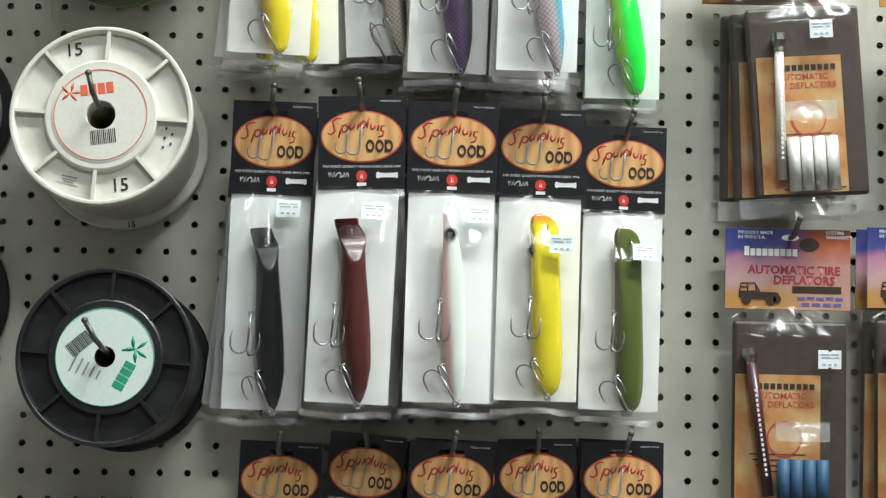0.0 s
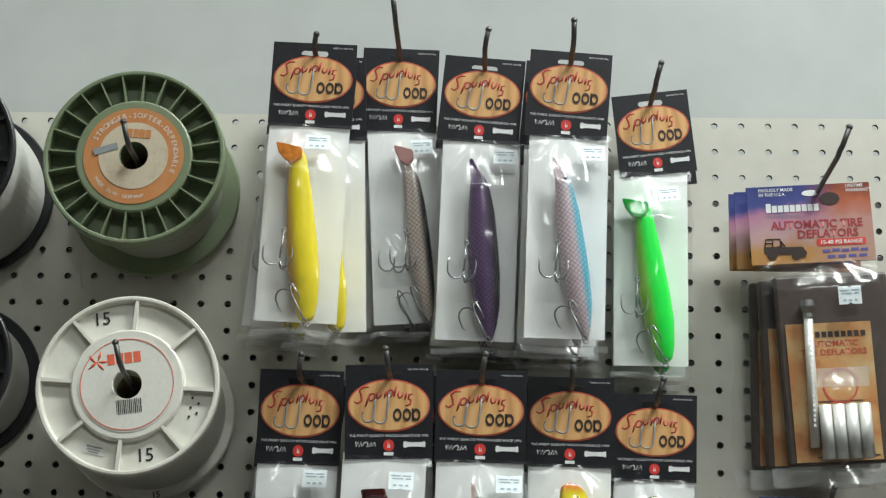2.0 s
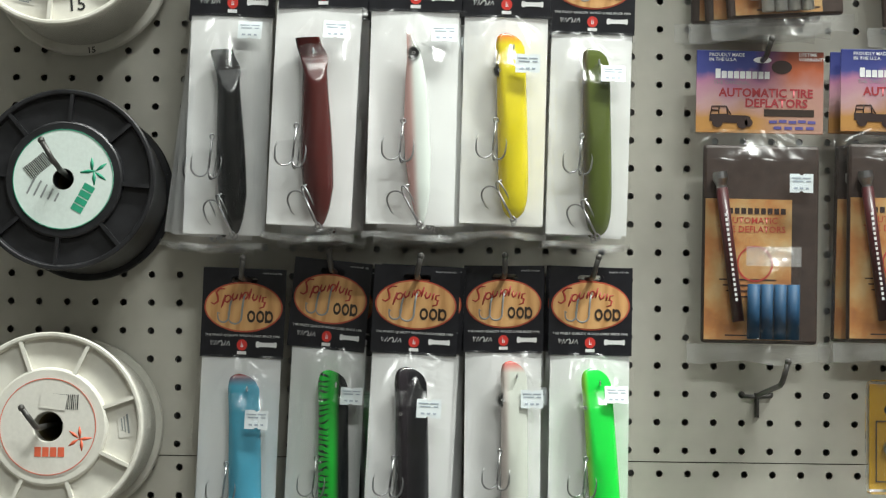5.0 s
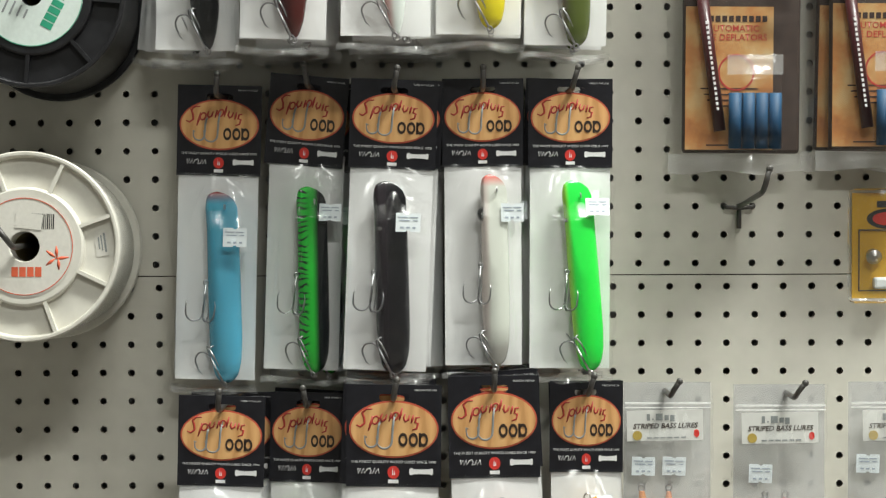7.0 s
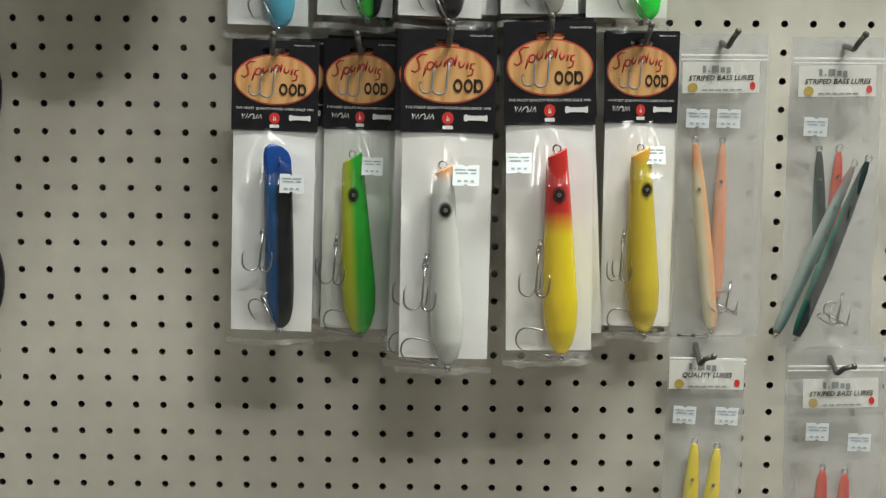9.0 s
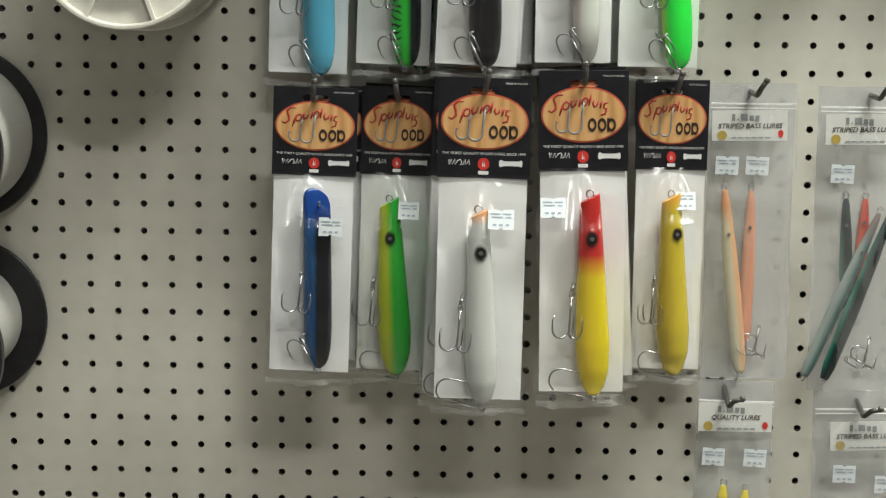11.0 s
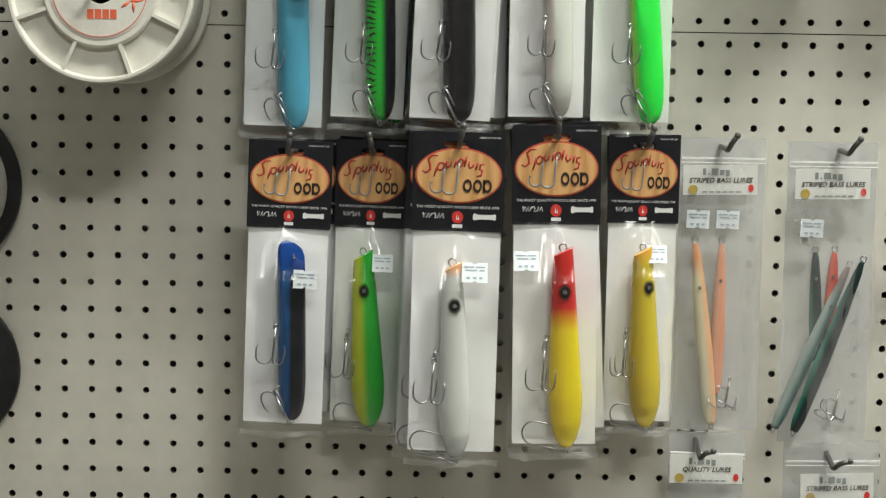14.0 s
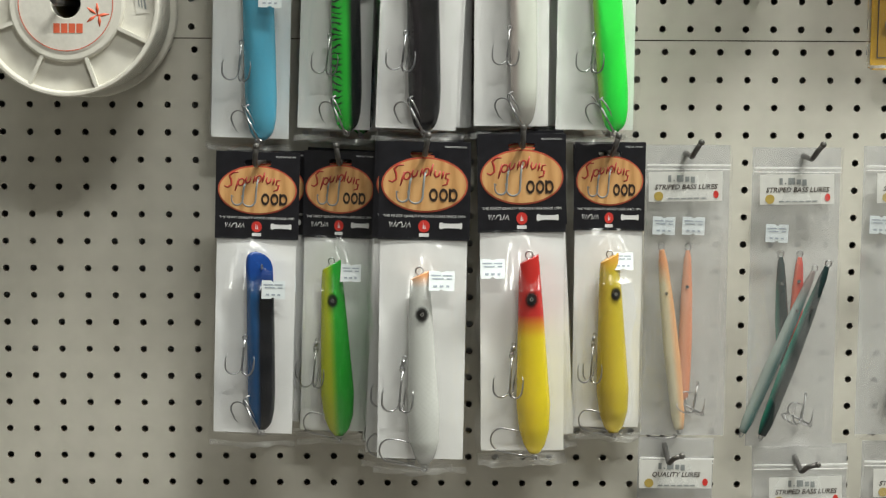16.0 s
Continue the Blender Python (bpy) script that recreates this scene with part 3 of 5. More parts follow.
OUTLINES = {
    "darter": ((0, -0.62, 0.02), (0.012, -0.82, 0.35), (0.04, -0.93, 0.72), (0.08, -0.97, 0.9), (0.2, -0.92, 0.96), (0.5, -0.95, 1), (0.78, -0.93, 1), (0.89, -0.84, 0.92), (0.955, -0.68, 0.74), (0.985, -0.48, 0.52), (1, -0.26, 0.28)),
    "waisted": ((0, -0.86, 0.58), (0.05, -0.78, 0.74), (0.09, -0.66, 0.98), (0.13, -0.56, 1.02), (0.17, -0.52, 0.92), (0.32, -0.64, 0.94), (0.5, -0.82, 1), (0.65, -0.92, 1), (0.8, -0.86, 0.94), (0.92, -0.6, 0.64), (0.98, -0.34, 0.36), (1, -0.18, 0.2)),
    "popper": ((0, -0.42, 0.42), (0.03, -0.52, 0.62), (0.1, -0.58, 0.70), (0.3, -0.80, 0.86), (0.55, -1, 1), (0.75, -0.95, 1), (0.9, -0.72, 0.78), (0.98, -0.5, 0.52), (1, -0.3, 0.3)),
    "minnow": ((0, -0.50, -0.26), (0.04, -0.52, -0.06), (0.08, -0.52, 0.22), (0.12, -0.54, 0.50), (0.17, -0.60, 0.70), (0.3, -0.80, 0.92), (0.48, -1, 1), (0.65, -1, 1), (0.82, -0.80, 0.86), (0.93, -0.5, 0.58), (1, -0.2, 0.26)),
    "pencil": ((0, -0.56, 0.56), (0.05, -0.62, 0.60), (0.2, -0.72, 0.70), (0.45, -0.86, 0.84), (0.75, -1, 1), (0.88, -0.88, 0.9), (0.96, -0.6, 0.62), (1, -0.3, 0.3)),
    "needle": ((0, -0.3, 0.3), (0.06, -0.55, 0.55), (0.3, -0.85, 0.85), (0.6, -1, 1), (0.93, -0.85, 0.85), (1, -0.55, 0.55)),
}


def lure_body(length, half, shape):
    """Carved wooden body hanging down from its nose at the origin, with the flat faces cut into its head."""
    prof = OUTLINES[shape]
    bm = bmesh.new()
    sides, n = 32, 60
    cut_face = set()
    rings = []
    cut = {"darter": 0.50, "waisted": 0.24, "minnow": 0.16}.get(shape, 0)
    for i in range(n + 1):
        s = (i / n) ** 1.25
        for (a, la, ra), (b, lb, rb) in zip(prof, prof[1:]):
            if a <= s <= b:
                f = (s - a) / (b - a)
                left, right = (la + (lb - la) * f) * half, (ra + (rb - ra) * f) * half
                break
        mid, r = (left + right) / 2, (right - left) / 2
        deep = min(r, half) * 0.66
        ring = []
        for k in range(sides):
            a = k * math.tau / sides
            x, y = mid + r * math.cos(a), deep * math.sin(a)
            flat = False
            if s < cut:
                g = s / cut
                if shape == "darter":
                    limit = -deep * (0.30 + 0.70 * g) + 0.34 * (x + half * 0.2) * (1 - g)
                elif shape == "waisted":
                    limit = -deep * (0.05 + 0.95 * abs(g - 0.42) / 0.58) + 0.12 * (x - mid)
                else:
                    limit = -deep * (0.15 + 0.85 * g) - 0.3 * (x - mid) * (1 - g)
                flat = limit > y
                y = max(y, min(limit, deep * 0.75))
            z = -s * length
            if shape == "pencil" and s < 0.12:
                z += 0.45 * x * (1 - s / 0.12)
            ring.append(bm.verts.new((x, y, z)))
            if flat:
                cut_face.add(ring[-1])
        rings.append(ring)
    for A, B in zip(rings, rings[1:]):
        for k in range(sides):
            q = (A[k], B[k], B[(k + 1) % sides], A[(k + 1) % sides])
            bm.faces.new(q).smooth = True
    for ring, down in ((rings[0], False), (rings[-1], True)):
        mid = sum((v.co for v in ring), Vector()) / sides
        tip = bm.verts.new(mid + Vector((0, 0, -0.0006 if down else 0.0012 if shape in ("darter", "minnow") else 0.0003)))
        for k in range(sides):
            bm.faces.new((tip, ring[k], ring[(k + 1) % sides])).smooth = shape in ("darter", "minnow")
    bmesh.ops.recalc_face_normals(bm, faces=bm.faces)
    for e in bm.edges:
        if e.verts[0] in cut_face and e.verts[1] in cut_face:
            continue
        faces = e.link_faces
        if len(faces) == 2 and sum(v in cut_face for v in e.verts) == 1 and faces[0].normal.angle(faces[1].normal, 0) > 0.5:
            e.smooth = False
    return bm


def lip_wedge(half):
    """Swept head of a surface lure: a slanted fin that juts out to one side over a narrow neck."""
    bm = bmesh.new()
    pts = [(-half * 1.25, 0.0125), (-half * 0.5, 0.0095), (half * 0.42, 0.0055), (half * 0.40, -0.004), (-half * 0.25, -0.009), (-half * 0.80, -0.0035), (-half * 1.12, 0.003)]
    a = [bm.verts.new((x, -half * 0.5, z)) for x, z in pts]
    b = [bm.verts.new((x * 0.9, half * 0.5, z + 0.001)) for x, z in pts]
    bm.faces.new(a)
    bm.faces.new(b[::-1])
    for i in range(len(pts)):
        j = (i + 1) % len(pts)
        bm.faces.new((a[i], b[i], b[j], a[j]))
    bmesh.ops.recalc_face_normals(bm, faces=bm.faces)
    bmesh.ops.bevel(bm, geom=bm.edges[:], offset=0.0009, segments=2, affect="EDGES")
    return bm


def sprayed_black():
    """Airbrushed spot: dense black in the middle, thinning out to nothing at the rim."""
    m, t, b = nodes_of("sprayed_black")
    b.inputs["Base Color"].default_value = (0.012, 0.012, 0.012, 1)
    b.inputs["Roughness"].default_value = 0.3
    size = t.nodes.new("ShaderNodeVectorMath")
    size.operation = "LENGTH"
    flat = node(t, "ShaderNodeMapping")
    flat.inputs["Scale"].default_value = (1, 0, 0.86)
    t.links.new(local(t), flat.inputs[0])
    t.links.new(flat.outputs[0], size.inputs[0])
    fade = node(t, "ShaderNodeMapRange")
    fade.interpolation_type = "SMOOTHSTEP"
    for i, value in ((1, 0.0030), (2, 0.0068), (3, 1.0), (4, 0.0)):
        fade.inputs[i].default_value = value
    t.links.new(size.outputs["Value"], fade.inputs[0])
    t.links.new(fade.outputs[0], b.inputs["Alpha"])
    return m


EYE_SOFT = sprayed_black()
EYE_RIM = plain("eye_silver", (0.6, 0.6, 0.58), 0.25, 0.8)


def eye(parent, x, y, z, halo=True, r=0.0022):
    e = part("eye", shared("eye%g%d" % (r, halo), lambda: keep(disc(r * 3.6 if halo else r, r * 4.2 if halo else r, 0.0003, 28), "eye")), EYE_SOFT, parent, "black sprayed eye", pose(x, y, z))
    part("eye_rim", shared("rim%g" % r, lambda: keep(disc(r * 0.8, r * 0.8, 0.0008, 16, 0.55), "rim")), EYE_RIM, e, at=pose(0, -0.0006, 0))


def lure_pack(x, z, d, w, L, roll, paint, shape, u0, u1, f0, f1, half, sticker, colour_words, head_mat=None, eyes=None, big_hook=False, top_ring=False, sticker_roll=0.0, yaw=0.0, twist=0.0):
    """A carded wooden lure: printed header, white insert, lure with hooks, clear bag, price sticker."""
    m = pose(x, -d, z, 0, roll, yaw) @ Matrix.Diagonal((w / PW, 1, L / PL, 1))
    e = thing("lure_pack", m, "%s wooden lure in clear bag under black header card" % colour_words, "fishing lure", "carded wooden lures")
    hd = part("header_card", shared("header", header_card), CARD_BLACK, e, "black printed header card", pose(0, -0.0005, -0.014, 0, twist, 0) @ pose(0, 0, 0.014))
    rim = part("badge_rim", shared("rimoval", lambda: keep(disc(0.0347, 0.0222, 0.0003, 56), "rim")), INK_RIM, hd, at=pose(0, -0.0013, -0.0345))
    part("badge", shared("oval", lambda: keep(disc(0.0334, 0.0208, 0.0003, 56), "oval")), WOOD, hd, "oval wood-grain badge", pose(0, -0.0017, -0.0345))
    part("brand_script", shared("script", script_strokes), INK_RED, hd, "red brush lettering shapes", pose(-0.001, -0.0021, -0.0335))
    part("hook_print", shared("hookp", hook_print), INK_GREY, hd, at=pose(-0.001, -0.0021, -0.0375))
    part("ring_print", shared("ringp", ring_print), INK_DARK, hd, at=pose(0.001, -0.0021, -0.0365))
    part("tagline", shared("tag", lambda: letters("THE FINEST QUALITY WOOD LURES SINCE 1990", 0.0030, squeeze=1.02)), INK_WHITE, hd, at=pose(0, -0.0014, -0.0598))
    part("origin_line", shared("org", lambda: letters("MADE IN THE USA", 0.0021)), INK_WHITE, hd, at=pose(0.0245, -0.0014, -0.0042))
    part("maker_mark", shared("mk1", maker_strokes), INK_WHITE, hd, "white maker strokes", pose(-0.0195, -0.0014, -0.0668))
    part("maker_mark", shared("mk2", maker_ribbon), INK_WHITE, hd, "white maker ribbon", pose(0.0215, -0.0014, -0.0672))
    part("red_mark", shared("rm", lambda: keep(disc(0.0046, 0.0049, 0.0003, 28), "rm")), BRIGHT_RED, hd, "red round mark", pose(0, -0.0013, -0.0678))
    part("sail_mark", shared("sail", sail_mark), INK_WHITE, hd, at=pose(0, -0.0016, -0.0678))
    part("insert_card", shared("insert", insert_card), CARD_WHITE, e, "white backing card")
    k = 0.00049 * PW / w
    xa, xb = u0 * k, u1 * k
    za, zb = -f0 * PL, -f1 * PL
    ln = math.hypot(xb - xa, zb - za)
    tilt = math.degrees(math.atan2(xa - xb, za - zb))
    h = half * k
    lm = pose(xa, -0.0035 - h * 0.68, za, 0, tilt, 0)
    lure = part("lure_body", lure_body(ln, h, shape), paint, e, colour_words + " painted wooden body", lm)
    if head_mat:
        part("lip", lip_wedge(h), head_mat, lure, at=pose(0, 0, -0.004))
    if shape in ("darter", "waisted"):
        part("nose_loop", shared("ring", ring_mesh), CHROME, lure, at=pose(h * 0.2, -h * 0.38, -ln * 0.075, 0, 0, 80) @ Matrix.Scale(0.8, 4))
    if top_ring:
        part("nose_loop", shared("ring", ring_mesh), CHROME, lure, "steel nose ring", pose(0, 0, 0.003) @ Matrix.Scale(1.15, 4))
    if eyes:
        eye(lure, eyes[0] * h, -h * (0.53 if shape == "pencil" else 0.47) * math.sqrt(1 - eyes[0] ** 2), -eyes[1] * ln, eyes[2], 0.0019)
    hang = (-h * 1.02, -0.005, -ln * (0.42 if big_hook else 0.47))
    if big_hook:
        part("swivel", shared("swivel", swivel_mesh), CHROME, lure, "steel barrel swivel", pose(*hang, 0, 14 - tilt, 0))
        hang = (hang[0] - 0.0022, hang[1], hang[2] - 0.0105)
    part("belly_hook", shared("treble", treble_hook), CHROME, lure, "steel treble hook", pose(*hang, 0, 5 - tilt, 25) @ Matrix.Scale(1.25, 4))
    part("tail_ring", shared("ring", ring_mesh), CHROME, lure, at=pose(0, 0, -ln - 0.002, 0, 0, 30))
    if big_hook:
        part("tail_hook", shared("single", single_hook), CHROME, lure, "large single steel hook", pose(0, -0.004, -ln - 0.003, 0, 101 - tilt, 0) @ pose(0, 0, 0, 0, 0, 180))
    else:
        part("tail_hook", shared("treble", treble_hook), CHROME, lure, "steel treble hook", pose(-0.001, -h * 0.6, -ln - 0.001, 0, 152 - tilt, 0) @ pose(0, 0, 0, 0, 0, 200) @ Matrix.Scale(1.25, 4))
    su, sf = sticker
    part("bag", bag_film(int(x * 1e4), PW + 0.0035, -PH + 0.002, -PL - 0.005, h * 1.42 + 0.004), FILM, e, "clear crinkled plastic bag")
    part("bag_seam", shared("seam%d" % (int(x * 1e4) % 4), lambda: bag_seam(int(x * 1e4) % 4)), SEAM_FILM, e, "crimped bag edge")
    bulge = h * 1.42 + 0.004
    v = max(0.02, (sf * PL - PH + 0.002) / (PL - PH + 0.007))
    rise = min(1, v / 0.25)
    out = bulge * rise * (0.75 + 0.25 * rise) * (1 - abs(su * k / (PW / 2)) ** (1.5 + 1.3 * rise))
    price_sticker(e, su * k, -0.0052 - out, -sf * PL, sticker_roll, 1.0, 24 if v < 0.22 else 6)
    return e


def stack(front, d, count, seed, spread=0.004, bias=0.0, slide=0.0):
    """Packs that hang behind the front one on the same hook."""
    rnd = random.Random(seed)
    base = front.matrix_basis.copy()
    for i in range(count):
        y = -d + (d - 0.008) * (i + 1) / (count + 0.4)
        c = copy_thing(front, Matrix.Translation((slide * (i + 1) / count + rnd.uniform(-spread, spread), y + d, rnd.uniform(-0.005, 0.002))) @ Matrix.Translation(base.translation) @ base.to_quaternion().to_matrix().to_4x4() @ pose(0, 0, 0, 0, bias * (i + 1) / count + rnd.uniform(-1.8, 1.8), rnd.uniform(-2, 2)))
        yield c

PAINT_YELLOW = lure_paint("yellow_spray", (0.52, 0.30, 0.06), (0.68, 0.56, 0.02), None, 0, 0.28, 0.0, 0.16)
PAINT_YELLOW_B = lure_paint("yellow_gloss", (0.55, 0.40, 0.03), (0.66, 0.56, 0.02), (0.55, 0.08, 0.02), 0.0, 0.2, 0.0, 0.2)
PAINT_SILVER = lure_paint("silver_scale", (0.62, 0.52, 0.46), (0.035, 0.035, 0.035), None, 0, 0.66, 0.55)
PAINT_PURPLE = lure_paint("purple_scale", (0.115, 0.065, 0.15), (0.025, 0.02, 0.03), None, 0, 0.72, 0.7, 0.2)
PAINT_BLUEPINK = lure_paint("blue_pink_scale", (0.56, 0.42, 0.44), (0.10, 0.36, 0.46), None, 0, 0.68, 0.6)
PAINT_GREEN = lure_paint("green_spray", (0.28, 0.50, 0.06), (0.03, 0.66, 0.06), None, 0, 0.3, 0.0, 0.2)
PAINT_BLACK = lure_paint("black_scale", (0.007, 0.008, 0.009), (0.004, 0.0045, 0.005), None, 0, 0.5, 0.25)
PAINT_MAROON = lure_paint("maroon_gloss", (0.055, 0.010, 0.010), (0.075, 0.012, 0.010), None, 0, 0.5)
PAINT_PEARL = lure_paint("pearl_pink", (0.55, 0.33, 0.30), (0.66, 0.70, 0.66), None, 0, 0.42, 0.0, 0.12)
PAINT_OLIVE = lure_paint("olive_gloss", (0.085, 0.065, 0.04), (0.085, 0.11, 0.022), None, 0, 0.22, 0.0, 0.12)
PAINT_SKY = lure_paint("sky_gloss", (0.06, 0.30, 0.42), (0.08, 0.34, 0.47), (0.20, 0.04, 0.04), 0.0, 0.3)
PAINT_MACKEREL = lure_paint("mackerel_gloss", (0.02, 0.46, 0.04), (0.004, 0.007, 0.008), None, 0, 0.62, 0.0, 0.12, (0.015, 0.03, 0.02))
PAINT_CHARCOAL = lure_paint("charcoal_scale", (0.020, 0.016, 0.020), (0.005, 0.005, 0.007), None, 0, 0.46, 0.3)
PAINT_WHITE = lure_paint("white_gloss", (0.52, 0.46, 0.42), (0.60, 0.62, 0.56), (0.60, 0.10, 0.08), 0.0, 0.3, 0.0, 0.1, None, (0.35, 0.34, 0.31))
PAINT_NEON = lure_paint("neon_gloss", (0.30, 0.55, 0.05), (0.02, 0.70, 0.07), None, 0, 0.15, 0.0, 0.12)
PAINT_BLUE = lure_paint("blue_black", (0.006, 0.07, 0.20), (0.003, 0.004, 0.007), (0.007, 0.05, 0.24), 0.17, 0.46, 0.0, 0.09)
PAINT_LIME = lure_paint("lime_scale", (0.52, 0.55, 0.03), (0.02, 0.40, 0.035), None, 0, 0.42, 0.3, 0.18)
PAINT_PALE = lure_paint("pale_scale", (0.54, 0.55, 0.52), (0.60, 0.61, 0.58), (0.75, 0.36, 0.16), 0.0, 0.5, 0.16, 0.3, None, (0.22, 0.22, 0.21))
PAINT_REDYELLOW = lure_paint("red_yellow_fade", (0.70, 0.52, 0.03), (0.66, 0.54, 0.02), (0.50, 0.03, 0.025), 0.34, 0.5, 0.0, 0.3)
PAINT_GOLD = lure_paint("gold_scale", (0.52, 0.38, 0.035), (0.60, 0.48, 0.04), (0.72, 0.36, 0.06), 0.02, 0.5, 0.34, 0.3)
ORANGE_LIP = plain("orange_lip", (0.60, 0.20, 0.03), 0.25, 0, 0.3, 120)
PINK_LIP = plain("pink_lip", (0.55, 0.30, 0.28), 0.25)
GREEN_LIP = plain("green_lip", (0.02, 0.30, 0.04), 0.25)

# ---- the lures, row by row ----
pack = lure_pack(x=0.0585, z=2.1590, d=0.120, w=0.0752, L=0.2612, roll=2.3, paint=PAINT_YELLOW, shape="popper", u0=-18, u1=22, f0=0.4, f1=0.98, half=28, sticker=(19, 0.365), colour_words="yellow", head_mat=ORANGE_LIP)
list(stack(pack, 0.120, 3, 11, 0.005, 5.5))
copy_thing(pack, pose(0.0640, -0.084, 2.1570, 0, -1.8, 0))
peg_hook(0.0585, 2.1495, 0.136, 0.012, 0.002)
pack = lure_pack(x=0.1310, z=2.1805, d=0.045, w=0.0712, L=0.2689, roll=-3.3, paint=PAINT_SILVER, shape="minnow", u0=8, u1=33, f0=0.39, f1=0.98, half=21, sticker=(33, 0.37), colour_words="silver-black scaled", head_mat=PINK_LIP, twist=5)
list(stack(pack, 0.045, 2, 12, 0.005, 4.5))
peg_hook(0.1310, 2.1710, 0.160, 0.019, -0.002)
pack = lure_pack(x=0.2105, z=2.1580, d=0.086, w=0.0734, L=0.2686, roll=1.5, paint=PAINT_PURPLE, shape="minnow", u0=-7, u1=26, f0=0.37, f1=0.98, half=28, sticker=(44, 0.355), colour_words="purple scaled", eyes=(0.1, 0.14, False), twist=3)
list(stack(pack, 0.086, 2, 13))
peg_hook(0.2105, 2.1485, 0.140, 0.017, 0.003)
pack = lure_pack(x=0.2875, z=2.1525, d=0.120, w=0.0733, L=0.2666, roll=1.3, paint=PAINT_BLUEPINK, shape="minnow", u0=-18, u1=36, f0=0.38, f1=0.98, half=24, sticker=(43, 0.36), colour_words="blue-pink scaled", eyes=(0.2, 0.13, False), twist=3)
list(stack(pack, 0.120, 3, 14))
peg_hook(0.2875, 2.1430, 0.180, 0.017, 0.000)
pack = lure_pack(x=0.3650, z=2.1390, d=0.045, w=0.0707, L=0.2630, roll=0.5, paint=PAINT_GREEN, shape="popper", u0=-20, u1=24, f0=0.425, f1=0.97, half=28, sticker=(31, 0.38), colour_words="bright green", head_mat=GREEN_LIP, sticker_roll=-8, twist=-7)
list(stack(pack, 0.045, 1, 15))
peg_hook(0.3650, 2.1295, 0.108, 0.017, 0.004)
pack = lure_pack(x=0.0520, z=1.8690, d=0.078, w=0.0740, L=0.2796, roll=1.3, paint=PAINT_BLACK, shape="waisted", u0=-10, u1=22, f0=0.41, f1=0.975, half=27, sticker=(34, 0.345), colour_words="black", eyes=None)
list(stack(pack, 0.078, 2, 16, 0.004, 6.0))
peg_hook(0.0520, 1.8595, 0.113, 0.017, 0.002)
pack = lure_pack(x=0.1315, z=1.8675, d=0.120, w=0.0751, L=0.2717, roll=2.0, paint=PAINT_MAROON, shape="waisted", u0=-12, u1=21, f0=0.4, f1=0.975, half=29, sticker=(32, 0.37), colour_words="dark maroon", twist=-3)
list(stack(pack, 0.120, 3, 17, 0.004, -2.5))
peg_hook(0.1315, 1.8580, 0.155, 0.017, -0.002)
pack = lure_pack(x=0.2110, z=1.8635, d=0.120, w=0.0780, L=0.2655, roll=0.8, paint=PAINT_PEARL, shape="minnow", u0=-3, u1=19, f0=0.365, f1=0.975, half=22, sticker=(51, 0.37), colour_words="pearl and pink", eyes=(0.0, 0.12, True))
list(stack(pack, 0.120, 3, 18, 0.003, -5.0))
peg_hook(0.2110, 1.8540, 0.155, 0.017, 0.003)
pack = lure_pack(x=0.2885, z=1.8620, d=0.097, w=0.0750, L=0.2610, roll=0.9, paint=PAINT_YELLOW_B, shape="darter", u0=7, u1=21, f0=0.36, f1=0.96, half=27, sticker=(38, 0.46), colour_words="yellow", eyes=(-0.75, 0.2, True))
list(stack(pack, 0.097, 2, 19))
peg_hook(0.2885, 1.8525, 0.132, 0.017, 0.000)
pack = lure_pack(x=0.3650, z=1.8540, d=0.059, w=0.0740, L=0.2596, roll=1.2, paint=PAINT_OLIVE, shape="darter", u0=6, u1=19, f0=0.355, f1=0.98, half=26, sticker=(37, 0.44), colour_words="olive green")
list(stack(pack, 0.059, 1, 20))
peg_hook(0.3650, 1.8445, 0.094, 0.017, 0.004)
pack = lure_pack(x=0.0615, z=1.5680, d=0.045, w=0.0730, L=0.2621, roll=1.5, paint=PAINT_SKY, shape="darter", u0=9, u1=24, f0=0.355, f1=0.98, half=30, sticker=(37, 0.5), colour_words="sky blue")
list(stack(pack, 0.045, 1, 21))
peg_hook(0.0615, 1.5585, 0.080, 0.017, 0.002)
pack = lure_pack(x=0.1390, z=1.5760, d=0.045, w=0.0683, L=0.2617, roll=2.0, paint=PAINT_MACKEREL, shape="darter", u0=11, u1=26, f0=0.37, f1=0.98, half=28, sticker=(46, 0.45), colour_words="green-black mackerel", twist=3)
list(stack(pack, 0.045, 1, 22))
peg_hook(0.1390, 1.5665, 0.080, 0.017, -0.002)
pack = lure_pack(x=0.2140, z=1.5705, d=0.079, w=0.0741, L=0.2537, roll=2.3, paint=PAINT_CHARCOAL, shape="darter", u0=-2, u1=17, f0=0.345, f1=0.98, half=30, sticker=(33, 0.475), colour_words="charcoal black", eyes=(-0.6, 0.24, False))
list(stack(pack, 0.079, 2, 23, 0.003, -2.5, 0.004))
peg_hook(0.2140, 1.5610, 0.114, 0.017, 0.003)
pack = lure_pack(x=0.2890, z=1.5730, d=0.045, w=0.0700, L=0.2550, roll=-0.1, paint=PAINT_WHITE, shape="darter", u0=19, u1=22, f0=0.33, f1=0.975, half=25, sticker=(51, 0.455), colour_words="red-nosed white", eyes=(-0.8, 0.2, True))
list(stack(pack, 0.045, 1, 24))
peg_hook(0.2890, 1.5635, 0.080, 0.017, 0.000)
pack = lure_pack(x=0.3655, z=1.5725, d=0.045, w=0.0730, L=0.2575, roll=0.3, paint=PAINT_NEON, shape="darter", u0=9, u1=36, f0=0.345, f1=0.98, half=28, sticker=(46, 0.43), colour_words="neon green", eyes=(-0.8, 0.2, False))
